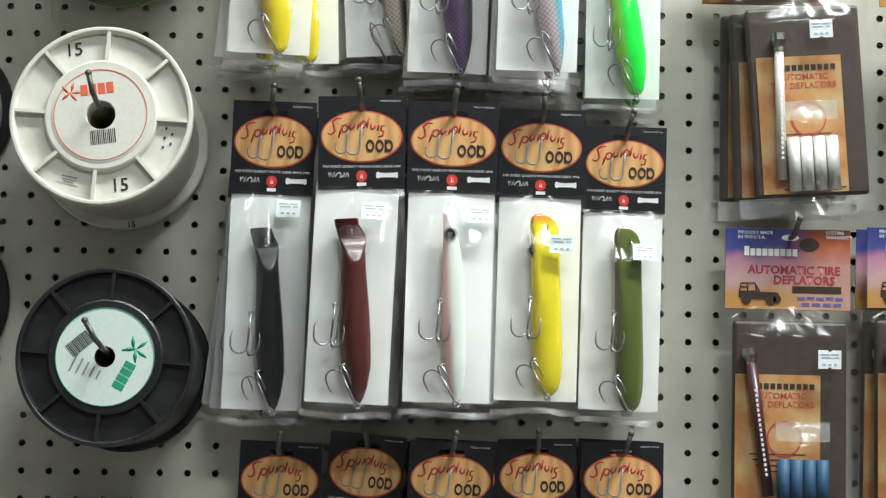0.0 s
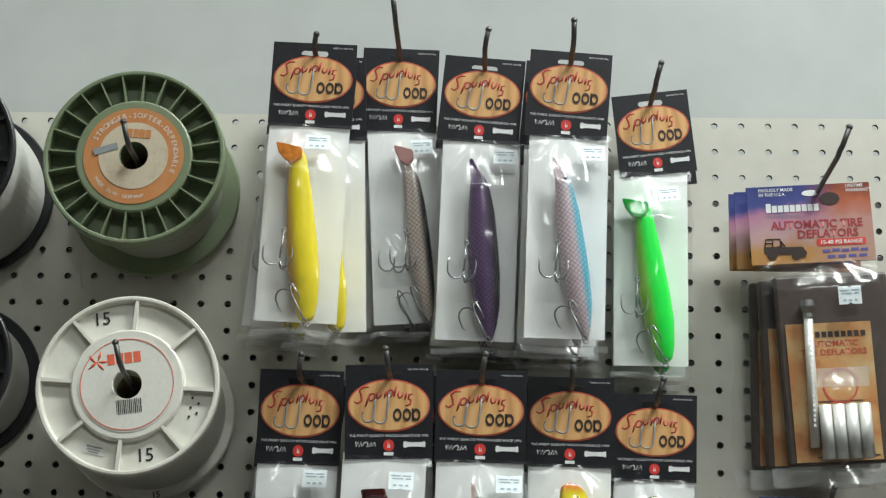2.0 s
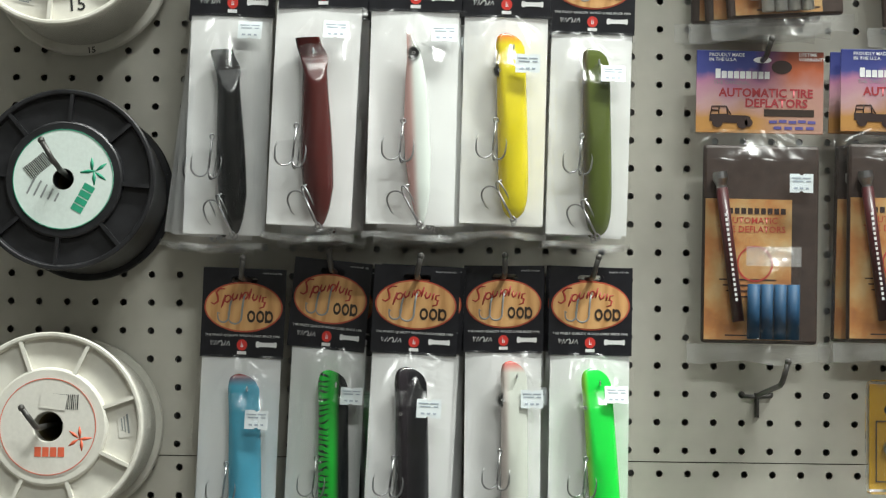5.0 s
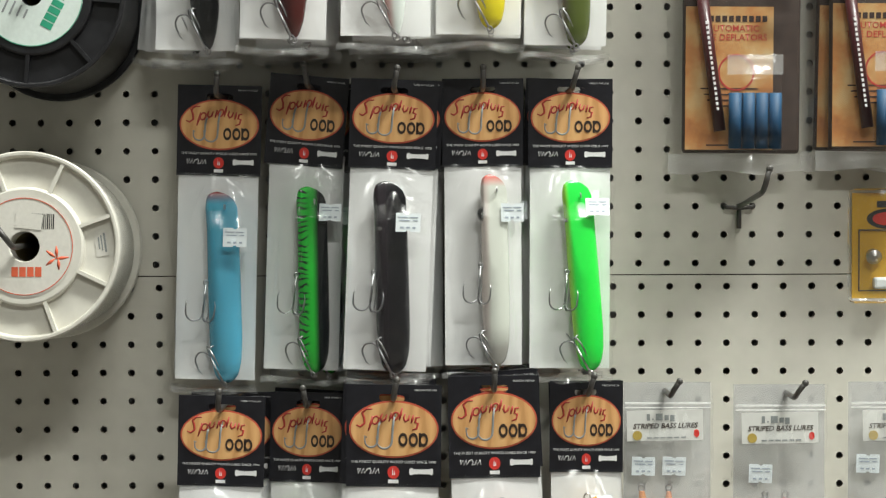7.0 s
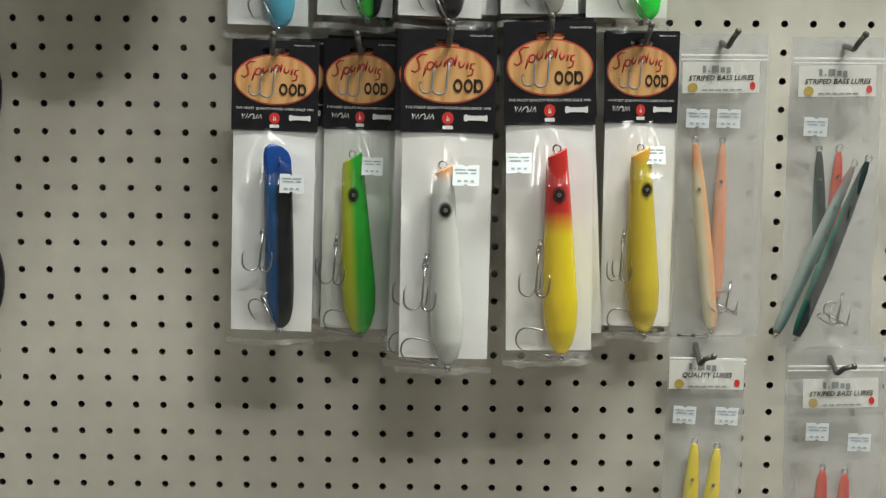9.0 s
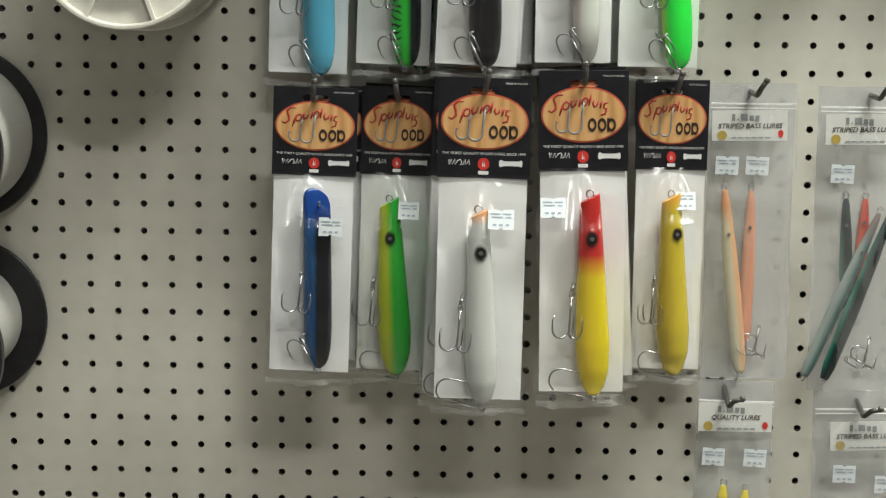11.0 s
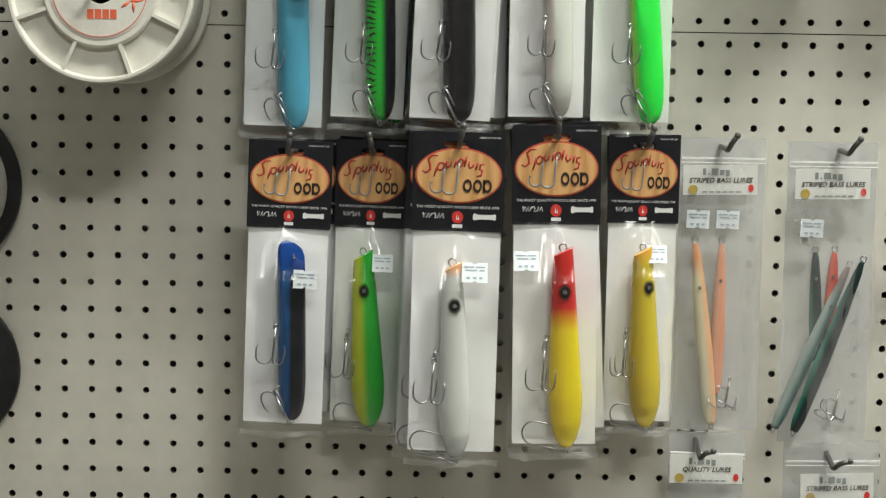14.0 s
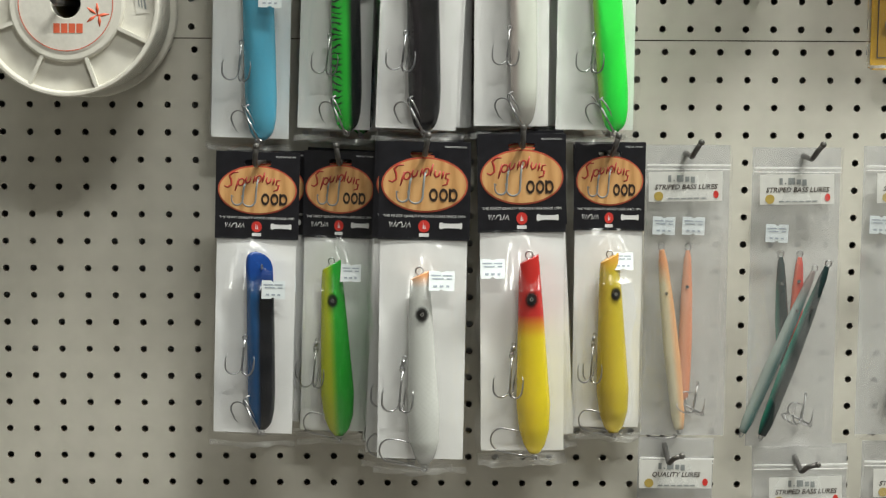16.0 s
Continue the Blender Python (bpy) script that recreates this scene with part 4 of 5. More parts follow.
list(stack(pack, 0.045, 1, 25))
peg_hook(0.3655, 1.5630, 0.080, 0.017, 0.004)
pack = lure_pack(x=0.0675, z=1.3035, d=0.097, w=0.0731, L=0.2561, roll=1.6, paint=PAINT_BLUE, shape="darter", u0=8, u1=18, f0=0.34, f1=0.955, half=26, sticker=(36, 0.46), colour_words="blue and black")
list(stack(pack, 0.097, 1, 26))
peg_hook(0.0675, 1.2940, 0.132, 0.017, 0.002)
pack = lure_pack(x=0.1365, z=1.3005, d=0.045, w=0.0651, L=0.2631, roll=1.5, paint=PAINT_LIME, shape="pencil", u0=-10, u1=12, f0=0.385, f1=0.98, half=31, sticker=(26, 0.41), colour_words="green-yellow scaled", eyes=(0.0, 0.2, True), big_hook=True, top_ring=True)
list(stack(pack, 0.045, 1, 27))
peg_hook(0.1365, 1.2910, 0.080, 0.017, -0.002)
pack = lure_pack(x=0.2135, z=1.3150, d=0.120, w=0.0790, L=0.2855, roll=0.8, paint=PAINT_PALE, shape="pencil", u0=-6, u1=9, f0=0.4, f1=0.985, half=29, sticker=(33, 0.415), colour_words="pearl white scaled", eyes=(0.1, 0.2, True), big_hook=True, top_ring=True)
list(stack(pack, 0.120, 3, 28, 0.004, 3.5, -0.004))
peg_hook(0.2135, 1.3055, 0.155, 0.017, 0.003)
pack = lure_pack(x=0.2960, z=1.3220, d=0.120, w=0.0760, L=0.2845, roll=-0.7, paint=PAINT_REDYELLOW, shape="pencil", u0=12, u1=21, f0=0.375, f1=0.975, half=30, sticker=(-52, 0.405), colour_words="red and yellow", eyes=(0.05, 0.2, True), big_hook=True, top_ring=True)
list(stack(pack, 0.120, 3, 29, 0.004, -3.0, 0.003))
peg_hook(0.2960, 1.3125, 0.155, 0.017, 0.000)
pack = lure_pack(x=0.3790, z=1.3100, d=0.045, w=0.0640, L=0.2675, roll=0.2, paint=PAINT_GOLD, shape="pencil", u0=0, u1=14, f0=0.385, f1=0.985, half=30, sticker=(25, 0.395), colour_words="golden yellow scaled", eyes=(0.3, 0.2, True), big_hook=True, top_ring=True)
list(stack(pack, 0.045, 1, 30))
peg_hook(0.3790, 1.3005, 0.080, 0.017, 0.004)

# ---- line spools ----
SPOOL_WHITE = stained("ivory_plastic", (0.70, 0.68, 0.61), (0.34, 0.29, 0.21), 0.42, 0.62, 13)
SPOOL_GREEN = stained("green_plastic", (0.175, 0.215, 0.125), (0.20, 0.18, 0.12), 0.45, 0.7, 14)
SPOOL_BLACK = plain("black_plastic", (0.014, 0.014, 0.016), 0.38, 0, 0.3, 80, 0.02)
LABEL_PAPER = stained("label_paper", (0.70, 0.68, 0.62), (0.5, 0.46, 0.38), 0.55, 0.3, 30)
LABEL_ORANGE = stained("orange_label", (0.50, 0.20, 0.06), (0.55, 0.33, 0.18), 0.5, 0.5, 30)
LABEL_TAN = stained("tan_label", (0.55, 0.47, 0.35), (0.34, 0.20, 0.11), 0.5, 0.75, 45)
CORE = plain("cardboard_core", (0.34, 0.28, 0.15), 0.8)
LABEL_COOL = stained("cool_white_label", (0.66, 0.74, 0.70), (0.55, 0.60, 0.56), 0.5, 0.3, 30)


def line_material(name, color):
    m, t, b = nodes_of(name)
    b.inputs["Roughness"].default_value = 0.3
    wv = node(t, "ShaderNodeTexWave", Scale=520.0, Distortion=1.2)
    wv.bands_direction = "Y"
    t.links.new(local(t), wv.inputs["Vector"])
    t.links.new(ramp(t, wv.outputs["Fac"], [(0.1, tuple(c * 0.8 for c in color)), (0.9, color)]), b.inputs["Base Color"])
    bump(t, b, wv.outputs["Fac"], 0.4, 0.0005)
    return m


LINE_CLEAR = line_material("wound_clear_line", (0.62, 0.61, 0.57))
LINE_IVORY = line_material("wound_ivory_line", (0.66, 0.64, 0.57))
LINE_GREY = line_material("wound_grey_line", (0.45, 0.44, 0.38))


def spool(x, z, r, depth, plastic, line, ribs, hub, label, words, spin=0.0, wound=0.86, sunk=0.006, rib_w=0.0016, tip=0.0, hole=0.0125):
    """Bulk line spool lying with its back flange on the board."""
    lift = radians(tip)
    e = thing("line_spool", pose(x, -r * math.sin(lift), z - depth * math.sin(lift), -tip, 0, 0), words, "spool", "bulk line spools")
    f = depth
    front = lathe([(hole, f - 0.020), (hole, f - 0.001), (hole + 0.001, f), (hub - 0.0015, f), (hub, f - 0.001), (hub + 0.0008, f - sunk), (r - 0.0052, f - sunk), (r - 0.0040, f - 0.0005), (r - 0.0030, f), (r - 0.001, f), (r, f - 0.001), (r, f - sunk - 0.0025), (r - 0.002, f - sunk - 0.004), (hole + 0.004, f - sunk - 0.004)], 72)
    part("front_flange", front, plastic, e, at=pose(0, 0, 0, 0, spin, 0))
    for i in range(ribs):
        a = i * 360 / ribs + spin
        part("rib", shared("rib%g%g%g%g%g" % (r, hub, sunk, f, rib_w), lambda: keep(boxed(hub - 0.001, r - 0.004, -f + 0.0006, -f + sunk + 0.001, -rib_w, rib_w), "rib")), plastic, e, at=pose(0, 0, 0, 0, a, 0))
    part("line", lathe([(r * wound * 0.99, 0.008), (r * wound, 0.02), (r * wound * 1.005, f * 0.55), (r * wound * 0.995, f - sunk - 0.006)], 64), line, e, "wound monofilament line")
    part("back_flange", lathe([(hole, 0.004), (r * 0.97, 0.004), (r, 0.006), (r, 0.0095), (r * 0.985, 0.011), (hole, 0.011)], 64), plastic, e)
    part("core", lathe([(hole * 1.02, 0.004), (hole * 1.02, f - 0.002)], 24), CORE, e)
    disc_ob = part("label", disc(hub * 0.86, hub * 0.86, 0.0003, 56, (hole + 0.0005) / (hub * 0.86)), label, e, "round paper label", pose(0, -f - 0.0002, 0, 0, spin, 0))
    return e, disc_ob, -f - 0.0006


def bar_code(parent, x, z, y, roll):
    part("bar_code", shared("bars", lambda: keep(bars([(i * 0.0016 - 0.0104, 0, (0.0005, 0.0010, 0.0007)[i % 3], 0.0125) for i in range(14)]), "bars")), INK_BLACK, parent, at=pose(x, y, z, 0, roll, 0))


def fish_mark(parent, x, z, y, roll, mat, scale=1.0):
    def make():
        bm = bmesh.new()
        for x0, z0, x1, z1 in ((-0.008, -0.003, 0.0, 0.001), (0.0, 0.001, 0.004, 0.007), (-0.002, 0.0, -0.005, 0.007), (0.0, 0.0, 0.007, -0.002), (-0.001, 0, 0.002, -0.007)):
            tube([(x0, 0, z0), ((x0 + x1) / 2, 0, (z0 + z1) / 2), (x1, 0, z1)], lambda f: 0.0012 * math.sin(f * 2.6 + 0.3), 5, bm)
        bmesh.ops.scale(bm, vec=(1, 0.15, 1), verts=bm.verts)
        return keep(bm, "fish")
    part("leaping_mark", shared("fish", make), mat, parent, at=pose(x, y, z, 0, roll, 0) @ Matrix.Scale(scale, 4))


def block_word(parent, x, z, y, roll, mat, w=0.024, h=0.0075):
    for i in range(4):
        part("brand_block", bars([((i - 1.5) * w / 4, 0, w / 4 * 0.82, h)]), mat, parent, at=pose(x, y, z, 0, roll, 0))


GX, GZ = -0.1000, 2.0520
e, lab, ly = spool(GX, GZ, 0.0808, 0.120, SPOOL_GREEN, LINE_GREY, 24, 0.052, LABEL_ORANGE, "dusty green plastic spool of fishing line with an orange label", 4, 0.80, 0.016, 0.0007, 2.5)
part("label_centre", disc(0.031, 0.031, 0.0003, 48, 0.42), LABEL_TAN, e, "cream label centre", pose(0, ly, 0))
part("label_lettering", arc_letters("STRONGER-SOFTER-DEPENDABLE", 0.0068, 0.0375, 155, -22), LABEL_PAPER, e, "pale lettering round the label", pose(0, ly - 0.0002, 0))
part("origin_lettering", arc_letters("MADE IN W. GERMANY", 0.0048, 0.0385, 215, 285), LABEL_PAPER, e, at=pose(0, ly - 0.0002, 0))
block_word(e, 0.004, 0.0205, ly - 0.0004, 4, LABEL_ORANGE, 0.022, 0.008)
part("paper_strip", bars([(0, 0, 0.022, 0.006)]), INK_GREY, e, at=pose(-0.025, ly - 0.0006, 0.006, 0, -17, 0))
peg_hook(GX + 0.001, GZ - 0.008, 0.158, 0.020, -0.004, "grey steel pegboard hook through the green spool", drop=0.008)

WX, WZ = -0.0942, 1.8470
e, lab, ly = spool(WX, WZ, 0.0793, 0.120, SPOOL_WHITE, LINE_IVORY, 8, 0.049, LABEL_PAPER, "ivory plastic spool of fishing line with marker numbers", 3, 0.90, tip=5.0)
part("label_ring", disc(0.0405, 0.0405, 0.0003, 64, 0.985), INK_ORANGE, e, at=pose(0, ly, 0))
block_word(e, -0.004, 0.023, ly, -8, INK_ORANGE, 0.030, 0.0095)
fish_mark(e, -0.026, 0.019, ly, -20, INK_ORANGE, 1.2)
bar_code(e, 0.003, -0.0195, ly, -8)
for tx, tz, tr in ((-0.027, 0.059, -8), (0.0185, -0.061, -6)):
    part("marker_number", shared("fifteen", lambda: letters("15", 0.0165, bold=0.0001)), INK_BLACK, e, "handwritten number", pose(tx, -0.1144, tz, 0, tr, 0))
part("maker_sticker", bars([(0, 0, 0.018, 0.0085)]), LABEL_PAPER, e, at=pose(-0.0255, -0.1143, -0.056, 0, 12, 0))
part("sticker_print", bars([(0, 0.002, 0.014, 0.0014), (0, -0.0005, 0.012, 0.001), (0, -0.0025, 0.009, 0.001)]), INK_GREY, e, at=pose(-0.0255, -0.1146, -0.056, 0, 12, 0))
part("marker_number", shared("fifteen_small", lambda: letters("15", 0.0080, bold=0.0001)), INK_BLACK, e, "handwritten number", pose(0.012, -0.0118, -0.0755, 0, -8, 0))
part("marker_print", bars([(i % 2 * 0.006, -i * 0.0042, 0.0018, 0.0022) for i in range(5)]), INK_BLACK, e, at=pose(0.0565, -0.1144, -0.010, 0, 8, 0))
peg_hook(WX, WZ - 0.010, 0.158, 0.022, -0.005, "grey steel pegboard hook through the ivory spool", drop=0.018)

BX, BZ = -0.0842, 1.6385
e, lab, ly = spool(BX, BZ, 0.0768, 0.120, SPOOL_BLACK, SPOOL_BLACK, 8, 0.0495, LABEL_COOL, "black plastic spool of fishing line with a green printed label", 4, 0.93, tip=3.0, hole=0.0085)
part("label_ring", disc(0.0425, 0.0425, 0.0003, 64, 0.985), INK_GREEN, e, at=pose(0, ly, 0))
block_word(e, 0.017, -0.016, ly, -62, INK_GREEN, 0.026, 0.010)
fish_mark(e, 0.027, 0.006, ly, 20, INK_GREEN, 1.5)
bar_code(e, -0.022, 0.011, ly, -40)
part("label_print", bars([(-0.022 + i * 0.006, -0.016, 0.0016, 0.016 - i * 0.002) for i in range(5)]), INK_GREY, e, at=pose(0, ly, 0, 0, 25, 0))
peg_hook(BX + 0.001, BZ - 0.005, 0.158, 0.022, -0.012, "grey steel pegboard hook through the black spool", drop=0.012)

LX, LZ = -0.0926, 1.4310
e, lab, ly = spool(LX, LZ, 0.0793, 0.120, SPOOL_WHITE, LINE_IVORY, 8, 0.049, LABEL_PAPER, "ivory plastic spool hung upside down with a torn label", -20, 0.93, tip=3.0)
part("label_ring", disc(0.0405, 0.0405, 0.0003, 64, 0.985), INK_ORANGE, e, at=pose(0, ly, 0))
block_word(e, 0.002, -0.021, ly, 0, INK_ORANGE, 0.026, 0.008)
fish_mark(e, 0.026, -0.009, ly, 200, INK_ORANGE, 1.3)
bar_code(e, 0.014, 0.021, ly, 2)
part("torn_patch", bars([(0, 0, 0.022, 0.013)]), LABEL_PAPER, e, at=pose(0.004, ly - 0.0003, 0.021, 0, 6, 0))
part("maker_sticker", bars([(0, 0, 0.022, 0.0105)]), LABEL_PAPER, e, at=pose(0.063, -0.1143, 0.003, 0, 82, 0))
part("sticker_print", bars([(0, 0.003, 0.016, 0.0016), (0, 0.0003, 0.013, 0.001), (0, -0.002, 0.01, 0.001)]), INK_GREY, e, at=pose(0.063, -0.1146, 0.003, 0, 82, 0))
peg_hook(LX - 0.004, LZ, 0.158, 0.017, -0.010, "grey steel pegboard hook through the ivory spool")

for sx, sz, sr, sd, wound, words in ((-0.276, 2.045, 0.080, 0.165, 0.90, "black spool of clear fishing line near the board top"), (-0.269, 1.866, 0.072, 0.125, 0.86, "black spool of clear fishing line"), (-0.275, 1.692, 0.080, 0.165, 0.88, "black spool of clear fishing line"), (-0.270, 1.250, 0.082, 0.170, 0.85, "black spool of pale fishing line"), (-0.2675, 1.0785, 0.0755, 0.170, 0.70, "black spool of pale fishing line")):
    spool(sx, sz, sr, sd, SPOOL_BLACK, LINE_CLEAR, 12, 0.046, LABEL_PAPER, words, 7, wound)
    peg_hook(sx, sz - 0.004, sd + 0.03, 0.016, 0.003, "grey steel pegboard hook through a black spool")


# ---- tyre deflator kits ----
def sunset_card():
    m, t, b = nodes_of("printed_sunset_card")
    b.inputs["Roughness"].default_value = 0.35
    sep = t.nodes.new("ShaderNodeSeparateXYZ")
    t.links.new(local(t), sep.inputs[0])
    v = node(t, "ShaderNodeMapRange")
    v.inputs[1].default_value, v.inputs[2].default_value = 0.0, -0.073
    t.links.new(sep.outputs[2], v.inputs[0])
    wob = t.nodes.new("ShaderNodeMath")
    wob.operation = "MULTIPLY_ADD"
    t.links.new(noise_of(t, 45), wob.inputs[0])
    wob.inputs[1].default_value = 0.35
    t.links.new(v.outputs[0], wob.inputs[2])
    left = ramp(t, wob.outputs[0], [(0.12, (0.020, 0.030, 0.17)), (0.42, (0.06, 0.07, 0.25)), (0.55, (0.42, 0.18, 0.30)), (0.78, (0.48, 0.30, 0.31)), (0.98, (0.45, 0.23, 0.07)), (1.0, (0.45, 0.23, 0.07))])
    right = ramp(t, wob.outputs[0], [(0.15, (0.16, 0.035, 0.02)), (0.4, (0.42, 0.11, 0.05)), (0.6, (0.46, 0.24, 0.21)), (1.0, (0.44, 0.26, 0.20))])
    h = node(t, "ShaderNodeMapRange")
    h.inputs[1].default_value, h.inputs[2].default_value = -0.005, 0.025
    t.links.new(sep.outputs[0], h.inputs[0])
    t.links.new(mix(t, h.outputs[0], left, right), b.inputs["Base Color"])
    return m


def leaflet_print():
    m, t, b = nodes_of("printed_orange_leaflet")
    b.inputs["Roughness"].default_value = 0.45
    f = noise_of(t, 32, 5)
    t.links.new(ramp(t, f, [(0.28, (0.24, 0.085, 0.04)), (0.42, (0.44, 0.19, 0.06)), (0.55, (0.50, 0.30, 0.12)), (0.7, (0.52, 0.40, 0.22)), (0.82, (0.40, 0.28, 0.16))]), b.inputs["Base Color"])
    return m


SUNSET, LEAFLET = sunset_card(), leaflet_print()
POUCH = plain("brown_vinyl", (0.046, 0.029, 0.023), 0.5, 0, 0.2, 120, 0.08)
TUBE_BLUE = plain("blue_tube", (0.008, 0.060, 0.135), 0.6)
TUBE_SILVER = plain("brushed_aluminium", (0.66, 0.66, 0.63), 0.42, 0.45)
PEN_RED = plain("dark_red_barrel", (0.055, 0.012, 0.014), 0.3)
JEEP = plain("dark_car_print", (0.035, 0.018, 0.015), 0.5)


def jeep_print():
    """Side view of an open off-road car: tub, bonnet, cage, screen and four wheels."""
    bm = bmesh.new()
    body = [(-0.0185, 0.0035), (-0.0185, 0.0095), (-0.003, 0.0098), (0.000, 0.0088), (0.0145, 0.0086), (0.0175, 0.0075), (0.0178, 0.0030), (0.004, 0.0018), (-0.010, 0.0020)]
    bm.faces.new([bm.verts.new((x, -0.0003, z)) for x, z in body])
    for pts in (((-0.0175, 0.0095), (-0.0165, 0.0165), (-0.004, 0.0168), (0.0005, 0.0092)), ((-0.0105, 0.0095), (-0.0100, 0.0166)), ((-0.0035, 0.0168), (-0.0028, 0.0095)), ((-0.0165, 0.0130), (-0.0100, 0.0130))):
        tube([(x, -0.0001, z) for x, z in pts], 0.00055, 5, bm)
    for cx, cz, r in ((-0.0115, 0.0022, 0.0046), (0.0105, 0.0016, 0.0048), (0.0160, 0.0024, 0.0036)):
        disc(r, r, 0.0006, 20, 0, bm, cx, cz)
    return keep(bm, "jeep")


def hem_strip(w):
    """Loose lower hem of a wide bag, wavy and a little curled."""
    bm = bmesh.new()
    rows = []
    for j in range(4):
        f = j / 3
        rows.append([bm.verts.new((u * w / 2, -0.004 * f * math.sin(4 * u + 1) - 0.002 * f * math.sin(11 * u), 0.004 - 0.016 * f - 0.0018 * f * math.sin(6 * u))) for u in [i / 14 - 1 for i in range(29)]])
    for A, B in zip(rows, rows[1:]):
        for i in range(28):
            bm.faces.new((A[i], B[i], B[i + 1], A[i + 1])).smooth = True
    return keep(bm, "bag_hem")


def deflator_kit(x, z, d, roll, tubes, sticker_at, leaf_x, pen_x, pen_roll, words, length=0.258, yaw=0.0, words_on=True, pouch_dx=0.013):
    """Hanging kit: printed header, brown pouch, leaflet, pen gauge and four tubes in a clear bag."""
    e = thing("deflator_kit", pose(x, -d, z, 0, roll, yaw), words, "car accessory", "tyre deflator kits")
    hd = part("header_card", boxed(-0.056, 0.056, -0.0015, 0, -0.073, 0, bevel=0.0004), SUNSET, e, "printed sunset header card")
    part("hang_slot", disc(0.008, 0.0028, 0.0003, 24), CARD_WHITE, hd, at=pose(0.002, -0.0016, -0.008))
    part("small_print", shared("usa", lambda: letters("PROUDLY MADE\nIN THE U.S.A.", 0.0042, "LEFT", 0, 0.00005)), INK_WHITE, hd, at=pose(-0.045, -0.0018, -0.006))
    part("warranty_print", shared("war", lambda: letters("LIFETIME\nWARRANTY", 0.0042, "LEFT", 0, 0.00005)), INK_WHITE, hd, at=pose(0.034, -0.0018, -0.005))
    for i in range(9):
        part("brand_block", shared("tbr%d" % (i == 0), lambda: keep(bars([(0, 0, 0.0044, 0.0084 if i == 0 else 0.0064)]), "tb")), INK_WHITE, hd, at=pose(-0.037 + i * 0.0054, -0.0016, -0.0205 if i == 0 else -0.0215))
    part("original_line", shared("ori", lambda: letters("THE ORIGINAL", 0.0048, "LEFT")), INK_GREY, hd, at=pose(-0.041, -0.0018, -0.0285))
    part("title_line", shared("ttl", lambda: letters("AUTOMATIC TIRE", 0.0105, "LEFT", 0, 0.0003, 0.98)), INK_TITLE, hd, at=pose(-0.036, -0.0018, -0.0375))
    part("title_line", shared("tt2", lambda: letters("DEFLATORS", 0.0105, "LEFT", 0, 0.0003, 0.98)), INK_TITLE, hd, at=pose(-0.013, -0.0018, -0.0465))
    part("range_box", bars([(0, 0, 0.044, 0.0062)]), BRIGHT_RED if words_on else INK_DARK, hd, at=pose(0.026, -0.0016, -0.0545))
    if words_on:
        part("range_line", shared("rng", lambda: letters("15-40 PSI RANGE", 0.0052, bold=0.0001)), INK_WHITE, hd, at=pose(0.026, -0.0021, -0.0547))
    for i in range(9):
        word = (0.012 + i * 0.0085, -0.0625 + 0.0006 * (i % 2)) if i < 5 else (0.016 + (i - 5) * 0.0095, -0.0678)
        part("slogan_bar", shared("slg", lambda: keep(bars([(0, 0, 0.0068, 0.0026)]), "sl")), INK_NAVY, hd, at=pose(word[0], -0.0016, word[1]))
    part("car_picture", shared("jeep", jeep_print), JEEP, hd, "dark car picture", pose(-0.0255, -0.0016, -0.066))
    part("emblem", disc(0.009, 0.006, 0.0003, 24), JEEP, hd, at=pose(0.019, -0.0016, -0.014))
    bot = -length
    part("pouch", boxed(pouch_dx - 0.051, pouch_dx + 0.051, 0.001, 0.010, bot + 0.003, -0.083, bevel=0.003), POUCH, e, "brown vinyl pouch")
    leaf = part("leaflet", boxed(-0.038, 0.038, -0.0005, 0, 0, 0.124), LEAFLET, e, "orange printed leaflet", pose(leaf_x + 0.004, 0.0003, bot + 0.006))
    part("leaflet_brand", bars([(-0.022 + i * 0.0058, 0.1135, 0.0042, 0.0052) for i in range(9)]), JEEP, leaf, at=pose(0.006, -0.0006, 0))
    part("leaflet_title", shared("lt", lambda: letters("AUTOMATIC\nTIRE DEFLATORS", 0.0078, bold=0.00005)), INK_RED, leaf, at=pose(0.003, -0.0008, 0.101))
    part("leaflet_emblem", disc(0.016, 0.016, 0.0003, 30, 0.9), INK_RED, leaf, at=pose(0.006, -0.0006, 0.067))
    part("leaflet_print", bars([(0, 0.053 - 0.005 * i, 0.05 - 0.006 * i, 0.0012) for i in range(4)] + [(0.008, 0.004, 0.055, 0.0012)]), JEEP, leaf, at=pose(0, -0.0006, 0))
    pen = part("pen_gauge", tube([(0, 0, 0), (0, 0, -0.118)], 0.0052 if tubes is TUBE_BLUE else 0.0042, 14), PEN_RED if tubes is TUBE_BLUE else TUBE_SILVER, e, "slim pressure pen", pose(pen_x + 0.001, -0.0065, -0.122, 0, pen_roll, 0))
    part("pen_cap", lathe([(0.0001, -0.010), (0.0062, -0.010), (0.007, -0.004), (0.0045, 0.002), (0.005, 0.006), (0.0001, 0.007)], 16), CHROME, pen, "chrome cap", pose(0, 0, 0.004, 90, 0, 0))
    part("pen_print", bars([(0, -0.024 - i * 0.0044, 0.0021, 0.0026) for i in range(18)]), INK_WHITE, pen, at=pose(0, -0.0053, 0))
    zipb = part("zip_pouch", bag_film(int(x * 9000), 0.050, 0, -0.084, 0.012, 10, 14), FILM, e, "small clear zip bag", pose(0.0135, -0.002, bot + 0.089))
    part("zip_strip", boxed(-0.024, 0.024, -0.005, -0.0042, -0.018, -0.001), SEAM_FILM, zipb)
